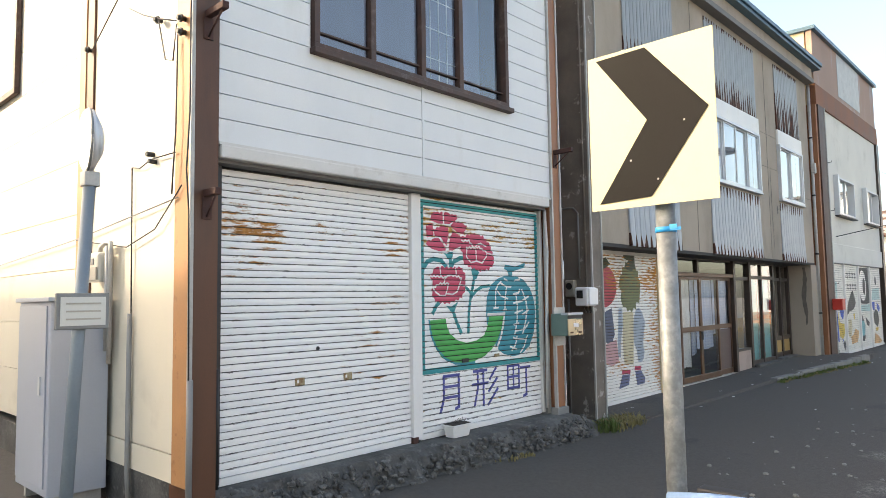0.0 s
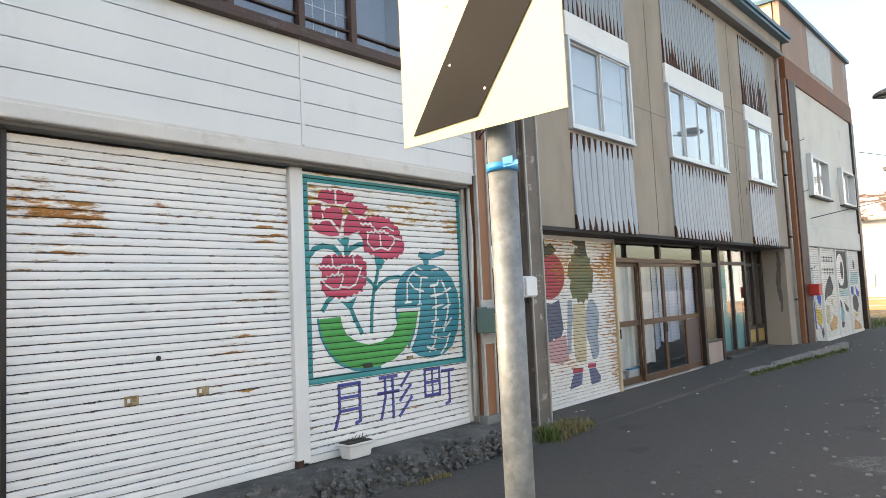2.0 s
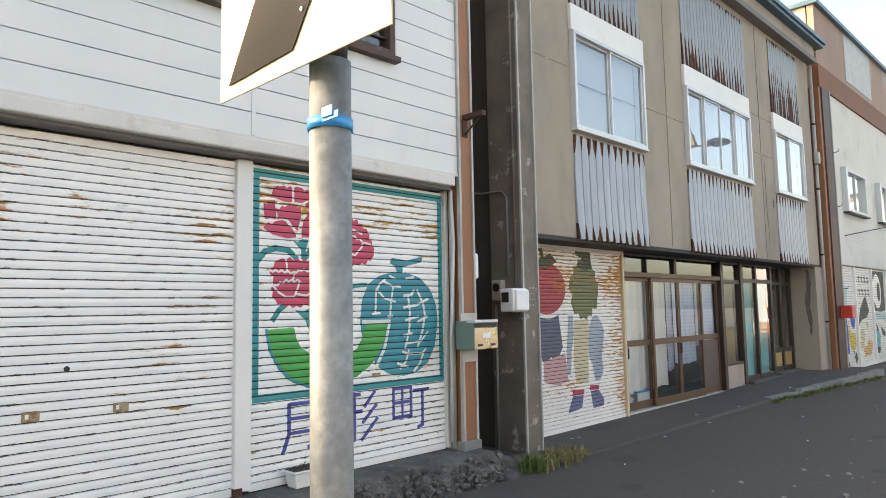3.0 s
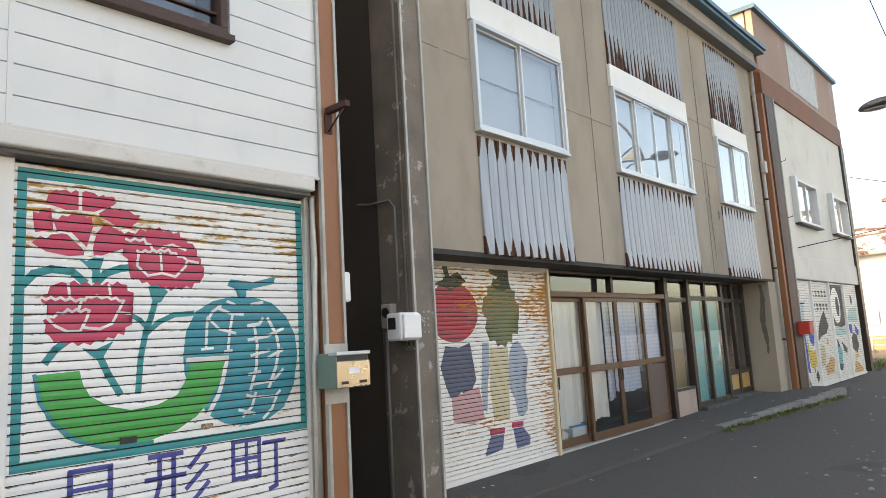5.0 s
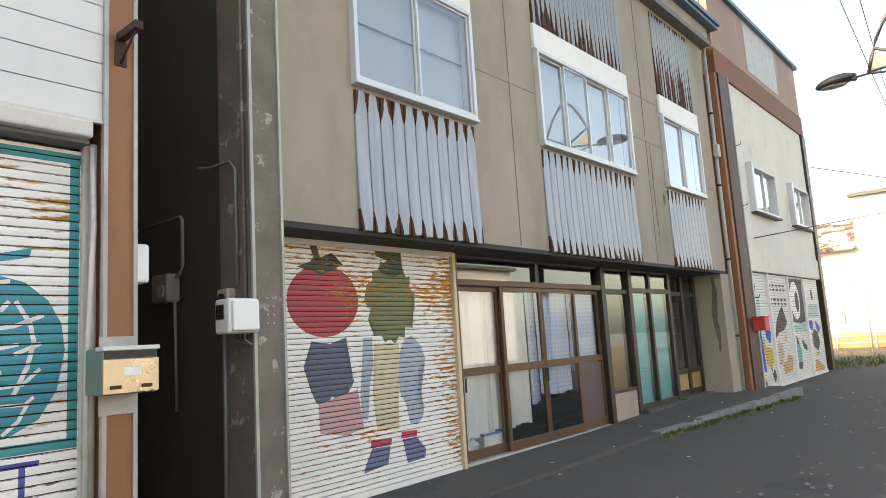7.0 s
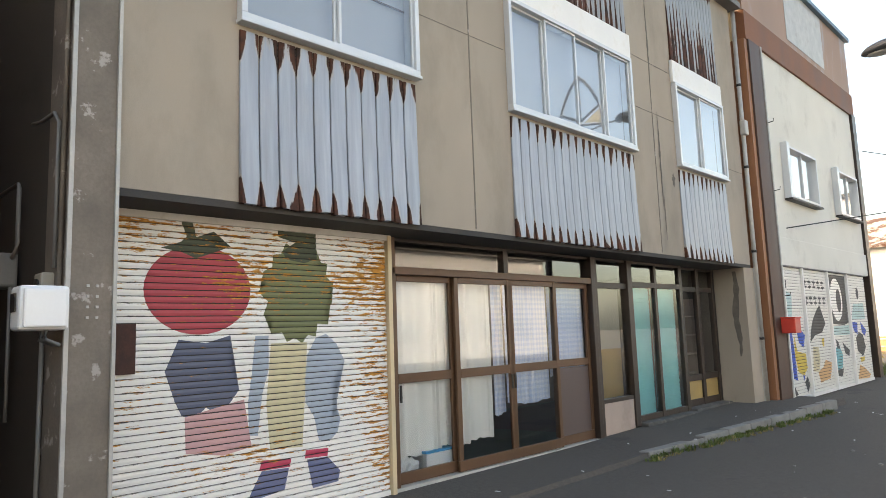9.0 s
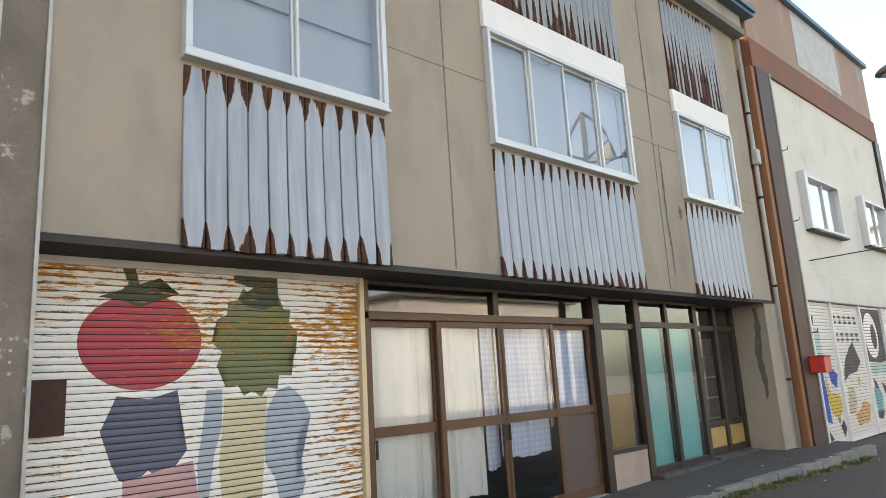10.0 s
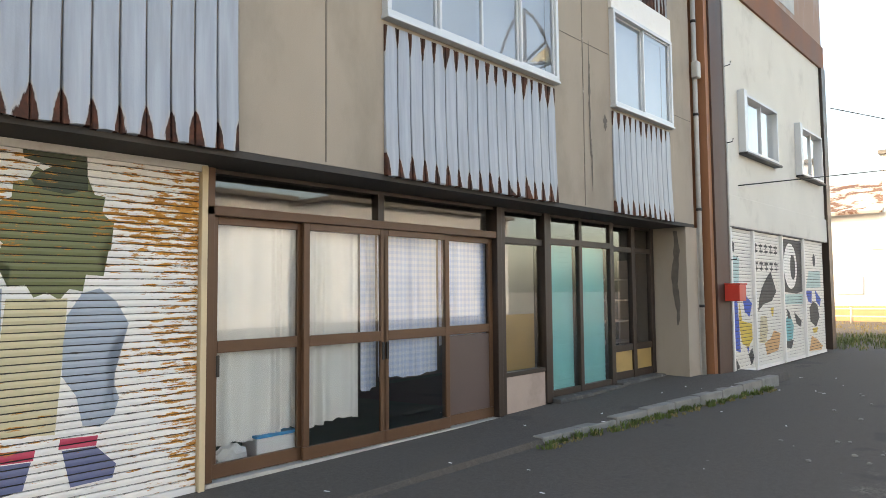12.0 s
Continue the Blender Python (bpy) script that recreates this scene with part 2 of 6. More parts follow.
M_WINBR = plain("window_wood_brown", (0.07, 0.035, 0.025), 0.6, var=0.35, scale=6, dirt=(0.16, 0.13, 0.11), dirt_amt=0.6, dirt_scale=9)
M_GLASS = glass("window_glass")
M_CURTAIN = plain("curtain_white", (0.82, 0.82, 0.79), 0.9, var=0.06, scale=3, bump=0.1)
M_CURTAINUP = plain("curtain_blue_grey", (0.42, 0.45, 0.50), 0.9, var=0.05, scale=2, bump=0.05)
# Dark blue takes the place of sky reflected in the upper panes.
M_DRAPESKY = plain("drape_sky_reflection", (0.15, 0.17, 0.24), 0.9, var=0.1, scale=2, bump=0.05)
M_TEAL = plain("teal_blind", (0.27, 0.70, 0.70), 0.8, var=0.12, scale=3, bump=0.1)
M_AMBER = plain("amber_panel", (0.42, 0.28, 0.10), 0.5, var=0.2, scale=3)
M_MAUVE = plain("mauve_panel", (0.10, 0.068, 0.062), 0.5, var=0.15)
M_PINKWOOD = plain("pale_board", (0.42, 0.33, 0.28), 0.75, var=0.12, dirt=(0.15, 0.12, 0.1), dirt_amt=0.4)
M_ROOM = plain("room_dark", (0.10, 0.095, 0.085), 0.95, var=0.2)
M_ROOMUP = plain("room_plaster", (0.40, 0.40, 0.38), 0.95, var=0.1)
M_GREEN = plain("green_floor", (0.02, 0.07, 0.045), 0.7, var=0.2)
M_B3WHITE = plain("b3_white_mortar", (0.66, 0.645, 0.58), 0.9, var=0.07, scale=1, bump=0.2, dirt=(0.3, 0.28, 0.24), dirt_amt=0.4, dirt_scale=1.2)
M_B3TOP = plain("b3_faded_pink", (0.36, 0.24, 0.185), 0.8, var=0.18, scale=0.7, stretch=(1, 1, 0.25), dirt=(0.36, 0.36, 0.37), dirt_amt=0.8, dirt_scale=0.7, lo=0.52, hi=0.6)
M_B3BAND = plain("b3_band_brown", (0.20, 0.075, 0.032), 0.7, var=0.3, scale=1.5, stretch=(1, 1, 0.4))
M_CREAMSTEEL = plain("cream_steel", (0.62, 0.50, 0.32), 0.6, var=0.08)
M_RED = plain("red_paint", (0.55, 0.04, 0.025), 0.45, var=0.12)
M_WHITEPL = plain("white_plastic", (0.80, 0.81, 0.81), 0.4, var=0.05, bump=0.02)
M_BEIGEPL = plain("beige_plastic", (0.42, 0.39, 0.32), 0.5, var=0.1)
M_BEIGEPALE = plain("pale_beige_plastic", (0.60, 0.57, 0.48), 0.45, var=0.08)
M_GREYPL = plain("grey_box", (0.22, 0.22, 0.21), 0.55, var=0.15)
M_CABINET = plain("cabinet_grey_steel", (0.42, 0.45, 0.50), 0.45, 0.1, var=0.06, scale=1.5, bump=0.03)
M_POLE = plain("pole_grey_blue", (0.19, 0.23, 0.26), 0.5, 0.1, var=0.15, scale=3)
M_GOLD = plain("brushed_gold", (0.55, 0.46, 0.32), 0.32, 0.75, var=0.1, scale=3, bump=0.03)
M_LOCK = plain("tarnished_brass", (0.40, 0.32, 0.18), 0.6, 0.2, var=0.3, scale=30, dirt=(0.2, 0.09, 0.03), dirt_amt=0.8, dirt_scale=25, lo=0.48, hi=0.56)
M_MAILGREEN = plain("mailbox_side_green", (0.15, 0.22, 0.19), 0.55, var=0.15)
M_SIGNY = plain("sign_pale_yellow", (0.64, 0.57, 0.33), 0.6, var=0.05, scale=3, bump=0.02, dirt=(0.62, 0.52, 0.3), dirt_amt=0.35, dirt_scale=6, lo=0.6, hi=0.66)
M_SIGNBLACK = plain("sign_faded_black", (0.017, 0.015, 0.013), 0.7, var=0.12, bump=0.02, spec=0.12)
M_TAPE = plain("blue_tape", (0.02, 0.30, 0.62), 0.4, var=0.1)
M_BLUECOVER = plain("faded_blue_plastic", (0.25, 0.38, 0.58), 0.55, var=0.2, scale=5, dirt=(0.12, 0.12, 0.12), dirt_amt=0.5)
M_SOIL = plain("soil", (0.045, 0.035, 0.025), 1.0, var=0.4, scale=20)
M_GRASS = plain("grass", (0.10, 0.14, 0.03), 0.8, var=0.4, scale=3)
M_DRYGRASS = plain("dry_grass", (0.26, 0.215, 0.085), 0.85, var=0.3, scale=3)
M_FARWALL = plain("far_white_wall", (0.66, 0.69, 0.73), 0.85, var=0.06, scale=0.6)
M_FARORANGE = plain("far_orange_base", (0.48, 0.24, 0.13), 0.85, var=0.15)
M_FARROOF = plain("far_rust_roof", (0.11, 0.055, 0.038), 0.8, var=0.4, scale=1.2, dirt=(0.55, 0.53, 0.50), dirt_amt=0.85, dirt_scale=1.6, lo=0.45, hi=0.55)
M_LAMP = plain("lamp_grey", (0.085, 0.085, 0.09), 0.5, 0.3, var=0.2)
M_WIRE = plain("wire_black", (0.02, 0.02, 0.02), 0.6, var=0.1, bump=0)
M_MIRROR, _nt, _b = base_mat("mirror_silver", 0.03, 1.0)
_b.inputs["Base Color"].default_value = (0.85, 0.85, 0.85, 1)
# paints on the shutters
P_TEAL = plain("paint_teal", (0.018, 0.27, 0.28), 0.5, var=0.12, scale=4)
P_BLUE = plain("paint_melon_blue", (0.03, 0.27, 0.33), 0.5, var=0.12, scale=4)
P_GREEN = plain("paint_green", (0.05, 0.36, 0.08), 0.5, var=0.1, scale=4)
P_RED = plain("paint_carmine", (0.58, 0.065, 0.125), 0.5, var=0.12, scale=5)
P_WHITE = plain("paint_white", (0.78, 0.76, 0.72), 0.5, var=0.05, scale=5)
P_INDIGO = plain("paint_indigo", (0.075, 0.085, 0.32), 0.5, var=0.15, scale=5)
P_TOMATO = old_paint("paint_tomato", (0.42, 0.055, 0.07))
P_OLIVE = old_paint("paint_olive", (0.16, 0.175, 0.075))
P_DKGREEN = old_paint("paint_dark_green", (0.05, 0.065, 0.035))
P_NAVY = old_paint("paint_faded_navy", (0.10, 0.115, 0.17))
P_PINK = old_paint("paint_faded_pink", (0.55, 0.32, 0.32))
P_SAND = old_paint("paint_sand", (0.60, 0.53, 0.34))
P_PALEBLUE = old_paint("paint_pale_blue", (0.36, 0.42, 0.49))
P_SLATE = old_paint("paint_slate", (0.13, 0.15, 0.26))
P_CRIMSON = old_paint("paint_crimson", (0.50, 0.05, 0.10))
P_BLACK = plain("paint_black", (0.05, 0.05, 0.05), 0.6, var=0.2, scale=4)
P_YELLOW = plain("paint_yellow", (0.68, 0.48, 0.07), 0.6, var=0.1, scale=4)
P_PEACH = plain("paint_peach", (0.66, 0.38, 0.17), 0.6, var=0.1, scale=4)
P_AQUA = plain("paint_aqua", (0.15, 0.42, 0.45), 0.6, var=0.1, scale=4)
P_PALEAQUA = plain("paint_pale_aqua", (0.42, 0.58, 0.56), 0.6, var=0.12, scale=4)
P_ROYAL = plain("paint_royal", (0.03, 0.09, 0.45), 0.6, var=0.1, scale=4)


def asphalt():
    m, nt, b = base_mat("asphalt", 0.9)
    agg = noise_of(nt, 160, 3)
    broad = noise_of(nt, 0.55, 6, (1, 0.6, 1))
    c = mixc(nt, ramp(nt, agg, 0.3, 0.7), (0.020, 0.018, 0.016), (0.135, 0.120, 0.105))
    c = mixc(nt, ramp(nt, broad, 0.3, 0.7, 0, 0.8), c, (0.090, 0.079, 0.069))
    c = mixc(nt, ramp(nt, noise_of(nt, 28, 5), 0.35, 0.65, 0, 0.5), c, (0.044, 0.039, 0.034))
    g = nt.nodes.new("ShaderNodeNewGeometry")
    xyz = nt.nodes.new("ShaderNodeSeparateXYZ")
    nt.links.new(g.outputs["Position"], xyz.inputs[0])
    worn = math_(nt, 'ADD', ramp(nt, xyz.outputs["X"], -2.4, 0.6, -0.25, 0.22), noise_of(nt, 1.3, 7, (1, 1, 1), 0.65))
    grav = math_(nt, 'MULTIPLY', ramp(nt, worn, 0.46, 0.60), ramp(nt, noise_of(nt, 55, 4), 0.42, 0.62))
    c = mixc(nt, math_(nt, 'MULTIPLY', grav, 0.9), c, (0.25, 0.23, 0.205))
    patch = ramp(nt, noise_of(nt, 0.9, 3), 0.63, 0.655, 0, 0.45)
    c = mixc(nt, patch, c, (0.03, 0.03, 0.032))
    nt.links.new(c, b.inputs["Base Color"])
    bump_to(nt, b, math_(nt, 'ADD', agg, grav), 0.6, 0.006)
    return m


M_ASPHALT = asphalt()


# ---- building helpers ----
def box(bm, x0, x1, y0, y1, z0, z1, bevel=0.0):
    r = bmesh.ops.create_cube(bm, size=1.0)
    vs = r["verts"]
    for v in vs:
        v.co = Vector(((x0 + x1) / 2 + v.co.x * (x1 - x0), (y0 + y1) / 2 + v.co.y * (y1 - y0), (z0 + z1) / 2 + v.co.z * (z1 - z0)))
    if bevel:
        es = list({e for v in vs for e in v.link_edges})
        bmesh.ops.bevel(bm, geom=es, offset=bevel, segments=2, profile=0.5, affect='EDGES')
    return vs


def tube(bm, pts, r, seg=8, r1=None):
    """A round bar along a line of points."""
    pts = [Vector(p) for p in pts]
    rings = []
    n = len(pts)
    for i, p in enumerate(pts):
        d = (pts[min(i + 1, n - 1)] - pts[max(i - 1, 0)]).normalized()
        a = d.orthogonal().normalized() if abs(d.z) > 0.95 else d.cross(Vector((0, 0, 1))).normalized()
        b = d.cross(a)
        rr = r if r1 is None else r + (r1 - r) * i / (n - 1)
        rings.append([bm.verts.new(p + rr * (math.cos(2 * math.pi * k / seg) * a + math.sin(2 * math.pi * k / seg) * b)) for k in range(seg)])
    for q0, q1 in zip(rings, rings[1:]):
        for k in range(seg):
            f = bm.faces.new((q0[k], q0[(k + 1) % seg], q1[(k + 1) % seg], q1[k]))
            f.smooth = True
    bm.faces.new(rings[0][::-1])
    bm.faces.new(rings[-1])


def poly(bm, pts):
    return bm.faces.new([bm.verts.new(p) for p in pts])


def finish(name, bm, material):
    bmesh.ops.recalc_face_normals(bm, faces=bm.faces)
    me = bpy.data.meshes.new(name)
    bm.to_mesh(me)
    bm.free()
    me.materials.append(material)
    return me


def part(name, bm, material, parent, label=""):
    ob = new(name, finish(name, bm, material))
    ob.parent = parent
    if parent is not None:
        ob.matrix_parent_inverse = Matrix.Translation(-parent.matrix_basis.translation)
    if label:
        ob["label"] = label
    return ob


def pbox(name, dims, material, parent, label="", bevel=0.0):
    bm = bmesh.new()
    box(bm, *dims, bevel)
    return part(name, bm, material, parent, label)


def ptube(name, pts, r, material, parent, label="", seg=8, r1=None):
    bm = bmesh.new()
    tube(bm, pts, r, seg, r1)
    return part(name, bm, material, parent, label)


def thing(name, at, label, category, group="", kind=""):
    e = new(name)
    e.empty_display_size = 0.1
    e.location = at
    return tagged(e, label, category, group, kind)


def structure(name, bm, material, label):
    return tagged(part(name, bm, material, None), label, name.split("_")[0], kind="structure")


def sbox(name, dims, material, label, bevel=0.0):
    bm = bmesh.new()
    box(bm, *dims, bevel)
    return structure(name, bm, material, label)


def frame_bars(parent, x0, x1, y0, y1, z0, z1, w, material, name="frame"):
    """A rectangular frame as four bars."""
    pbox(name, (x0, x1, y0, y1, z0, z0 + w), material, parent, bevel=0.004)
    pbox(name, (x0, x1, y0, y1, z1 - w, z1), material, parent, bevel=0.004)
    pbox(name, (x0, x1, y0, y0 + w, z0 + w, z1 - w), material, parent, bevel=0.004)
    pbox(name, (x0, x1, y1 - w, y1, z0 + w, z1 - w), material, parent, bevel=0.004)


def pane(parent, x, y0, y1, z0, z1, material=None, name="pane"):
    """A sheet of glass that faces the street."""
    me = bpy.data.meshes.new(name)
    me.from_pydata([(x, y0, z0), (x, y1, z0), (x, y1, z1), (x, y0, z1)], [], [(0, 1, 2, 3)])
    me.materials.append(material or M_GLASS)
    p = new(name, me)
    p.parent = parent
    p.matrix_parent_inverse = Matrix.Translation(-parent.matrix_basis.translation)
    p.visible_shadow = False
    return p


def drape(parent, x, y0, y1, z0, z1, material, name="curtain", folds=7, depth=0.02, label="", seed=1):
    """A hanging curtain with uneven folds and hem."""
    rnd = random.Random(seed)
    bm = bmesh.new()
    nu, nv = folds * 8, 6
    ph = [rnd.uniform(0, 6.28) for _ in range(3)]
    grid = []
    for i in range(nu + 1):
        u = i / nu
        row = []
        for j in range(nv + 1):
            v = j / nv
            w = math.sin(u * folds * 6.28 + ph[0] + 1.6 * math.sin(u * 7 + ph[1])) * depth * (1.15 - 0.6 * v) * (0.55 + 0.45 * math.sin(u * 11 + ph[2]))
            zz = z0 + (z1 - z0) * v + (1 - v) * (0.02 * math.sin(u * 5 + ph[2]) + 0.006 * math.sin(u * folds * 6.28))
            row.append(bm.verts.new((x + w, y0 + (y1 - y0) * u, zz)))
        grid.append(row)
    for i in range(nu):
        for j in range(nv):
            f = bm.faces.new((grid[i][j], grid[i + 1][j], grid[i + 1][j + 1], grid[i][j + 1]))
            f.smooth = True
    return part(name, bm, material, parent, label)


# ---- ground ----
ROAD = 0.10
bm = bmesh.new()
poly(bm, [(-400, -400, ROAD), (400, -400, ROAD), (400, 400, ROAD), (-400, 400, ROAD)])
structure("ground", bm, M_ASPHALT, "worn dark grey asphalt road with gravelly patches")

# raised asphalt strip in front of the middle shop, level with its doors
bm = bmesh.new()
edge = [(-4.02, 7.0, 0.112), (-4.0, 9.0, 0.125), (-4.0, 12.9, 0.15), (-3.78, 16.0, 0.21), (-3.68, 17.8, 0.235), (-3.68, 19.0, 0.2)]
rowa = [bm.verts.new((x, y, z)) for x, y, z in edge]
rowb = [bm.verts.new((-7.5, y, z + 0.012)) for x, y, z in edge]
rowc = [bm.verts.new((x + 0.03, y, ROAD - 0.03)) for x, y, z in edge]
for i in range(len(edge) - 1):
    bm.faces.new((rowa[i], rowa[i + 1], rowb[i + 1], rowb[i]))
    bm.faces.new((rowc[i], rowc[i + 1], rowa[i + 1], rowa[i]))
bm.faces.new((rowa[-1], rowc[-1], rowb[-1]))
structure("pavement", bm, M_ASPHALT, "patched asphalt pavement strip in front of the shop")


# ---- shutters ----
def shutter_face(z, z0, pitch):
    """Depth of the slat face at height z."""
    f = ((z - z0) / pitch) % 1.0
    knots = ((0, -0.018), (0.04, -0.018), (0.07, -0.001), (0.5, 0.003), (0.925, 0.001), (0.94, -0.018), (1, -0.018))
    for (a, va), (b, vb) in zip(knots, knots[1:]):
        if f <= b:
            return va + (vb - va) * (f - a) / (b - a)
    return -0.018


def shutter(name, x, y0, y1, z0, n, pitch, material, label):
    sh = thing(name, (x, (y0 + y1) / 2, z0), label, "shutter")
    fs = (0.0, 0.04, 0.07, 0.5, 0.925, 0.94, 1.0)
    bm = bmesh.new()
    cols = []
    for y in (y0, y1):
        front = [bm.verts.new((shutter_face(f * pitch * 0.9999, 0, pitch), y, f * pitch)) for f in fs]
        back = [bm.verts.new((-0.03, y, pitch)), bm.verts.new((-0.03, y, 0))]
        cols.append(front + back)
    k = len(cols[0])
    for i in range(k):
        bm.faces.new((cols[0][i], cols[0][(i + 1) % k], cols[1][(i + 1) % k], cols[1][i]))
    bm.faces.new(cols[0])
    bm.faces.new(cols[1][::-1])
    me = finish("slat", bm, material)
    me.materials.append(M_GAPSHADE)
    # Recessed faces get the gap's shade as colour.
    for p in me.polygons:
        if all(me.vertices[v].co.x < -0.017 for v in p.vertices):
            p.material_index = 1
    for i in range(n):
        o = new("slat", me)
        o.parent = sh
        o.matrix_parent_inverse = Matrix.Translation(-Vector(sh.location))
        o.location = (x, 0, z0 + i * pitch)
    return sh, (x, z0, pitch)


def paint(parent, name, shapes, material, face, lift=0.002, label=""):
    """Paint on a shutter: outlines in (y, z), laid over the slats' relief."""
    x, z0, pitch = face
    bm = bmesh.new()
    for s in shapes:
        poly(bm, [(0, y, z) for y, z in s])
    bmesh.ops.triangulate(bm, faces=bm.faces[:])
    lo, hi = min(v.co.z for v in bm.verts), max(v.co.z for v in bm.verts)
    i = math.floor((lo - z0) / pitch)
    while z0 + i * pitch < hi:
        for f in (0.04, 0.07, 0.5, 0.925, 0.94):
            z = z0 + (i + f) * pitch
            if lo < z < hi:
                bmesh.ops.bisect_plane(bm, geom=bm.verts[:] + bm.edges[:] + bm.faces[:], plane_co=(0, 0, z), plane_no=(0, 0, 1))
        i += 1
    # Where paint crosses a slat gap, the painted-in shade colour replaces it.
    for f in bm.faces:
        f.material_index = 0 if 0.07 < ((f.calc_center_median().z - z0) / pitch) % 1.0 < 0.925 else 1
    for v in bm.verts:
        v.co.x = x + shutter_face(v.co.z, z0, pitch) + lift
    ob = part(name, bm, material, parent, label)
    ob.data.materials.append(M_GAPSHADE)
    return ob


def line(pts, w):
    """Quads along a polyline, of width w."""
    out = []
    for (a, b), (c, d) in zip(pts, pts[1:]):
        l = math.hypot(c - a, d - b)
        ny, nz = -(d - b) / l * w / 2, (c - a) / l * w / 2
        ey, ez = (c - a) / l * w * 0.3, (d - b) / l * w * 0.3
        out.append([(a - ey + ny, b - ez + nz), (a - ey - ny, b - ez - nz), (c + ey - ny, d + ez - nz), (c + ey + ny, d + ez + nz)])
    return out


def blob(cy, cz, ry, rz, n=32, jag=0.0, teeth=16, seed=0, squash=0.0):
    """An ellipse in (y, z), its rim notched like petals."""
    rnd = random.Random(seed)
    pts = []
    for k in range(n):
        a = 2 * math.pi * k / n
        r = 1.0 + jag * ((1 if k % 2 else -1) + rnd.uniform(-0.5, 0.5))
        pts.append((cy + ry * r * math.cos(a), cz + rz * r * math.sin(a) * (1 - squash * abs(math.cos(a)))))
    return pts


# ======== white-sided house ========
WX = -4.32       # siding face
SX = -4.48       # shutter face
BY0, BY1 = 2.03, 6.62
TOP1 = 7.4
sbox("wall_house_back", (-12.0, -9.6, BY0 + 0.02, BY1 - 0.02, ROAD, TOP1), M_SIDEWALL, "cream rear part of the house")
# front wall over the shutters, round the upper window
bm = bmesh.new()
W0, W1, WZ0, WZ1 = 3.06, 5.65, 3.74, 5.15
for d in ((2.26, W0, 2.86, TOP1), (W1, 6.42, 2.86, TOP1), (W0, W1, 2.86, WZ0), (W0, W1, WZ1, TOP1)):
    box(bm, WX - 0.16, WX - 0.03, *d)
structure("wall_front_upper", bm, M_SIDING, "backing wall of the white-sided upper storey")
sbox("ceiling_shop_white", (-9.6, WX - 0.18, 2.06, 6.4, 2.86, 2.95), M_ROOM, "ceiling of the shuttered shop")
sbox("wall_room_white", (-6.6, -6.5, 2.3, 6.4, 2.95, TOP1), M_ROOMUP, "plastered wall of the upstairs room")
sbox("roof_house", (-12.2, WX + 0.25, 1.8, 6.75, TOP1, TOP1 + 0.15), M_EAVE, "flat grey roof of the white-sided house")

# siding boards
siding = thing("wall_siding", (WX, 4.3, 2.83), "white horizontal siding boards with thin dark joints", "siding", kind="structure")
z = 2.822
while z < TOP1 - 0.02:
    h = min(0.1835, TOP1 - z)
    spans = [(2.235, 4.327), (4.333, 6.42)]
    if z + h > WZ0 + 0.02 and z < WZ1:
        spans = [(2.235, W0 - 0.03), (W1 + 0.03, 6.42)]
    for a, b in spans:
        pbox("board", (WX - 0.028, WX, a, b, max(z, 2.83) + 0.006, z + h), M_SIDING, siding, bevel=0.002)
    z += 0.1835
pbox("joint_strip", (WX - 0.005, WX + 0.008, 4.315, 4.345, 2.84, 3.70), M_SIDING, siding, "white vertical joint cover")
pbox("drip_edge", (WX - 0.02, WX + 0.012, 2.235, 6.44, 2.815, 2.835), M_TRIM, siding)

# upper window
win = thing("window_upper_white", (WX, 4.35, WZ0), "brown wooden window with four dark panes", "window", kind="structure")
frame_bars(win, WX - 0.1, WX + 0.03, W0, W1, WZ0, WZ1, 0.055, M_WINBR)
pbox("window_sill", (WX - 0.02, WX + 0.075, W0 - 0.03, W1 + 0.03, WZ0 - 0.05, WZ0), M_WINBR, win, "weathered brown sill", 0.006)
for y in (3.72, 4.355, 4.90):
    pbox("mullion", (WX - 0.07, WX + 0.005, y - 0.03, y + 0.03, WZ0 + 0.055, WZ1 - 0.055), M_WINBR, win, bevel=0.004)
for a, b in ((3.115, 3.69), (3.75, 4.325), (4.385, 4.87), (4.93, 5.595)):
    pane(win, WX - 0.045, a, b, WZ0 + 0.055, WZ1 - 0.055)
    pbox("rail", (WX - 0.06, WX - 0.02, a, b, WZ0 + 0.16, WZ0 + 0.175), M_WINBR, win)
for i in range(3):
    pbox("lattice_bar", (WX - 0.065, WX - 0.055, 4.385 + 0.12 * (i + 1), 4.392 + 0.12 * (i + 1), WZ0 + 0.06, WZ1 - 0.06), M_ALU, win)
    pbox("lattice_bar", (WX - 0.065, WX - 0.055, 4.385, 4.87, WZ0 + 0.3 * (i + 1), WZ0 + 0.307 + 0.3 * i), M_ALU, win)
# Added drape; its colour carries the glass's sky reflection.
drape(win, WX - 0.35, 3.1, 5.6, WZ0 - 0.3, WZ1, M_DRAPESKY, folds=9, depth=0.02, label="added drape coloured dark blue for the sky reflection in the panes", seed=4)

# side wall with its siding, foundation and corner
side = thing("wall_side", (-7.0, BY0, 0.3), "cream siding side wall lit by low sun", "wall", kind="structure")
pbox("wall_panel", (-6.3, -4.46, BY0, BY0 + 0.14, 0.62, TOP1), M_SIDEWALL, side)
pbox("kick_panel", (-6.3, -4.46, BY0 - 0.006, BY0 + 0.14, 0.42, 0.612), M_SIDEWALL, side)
z = 0.5
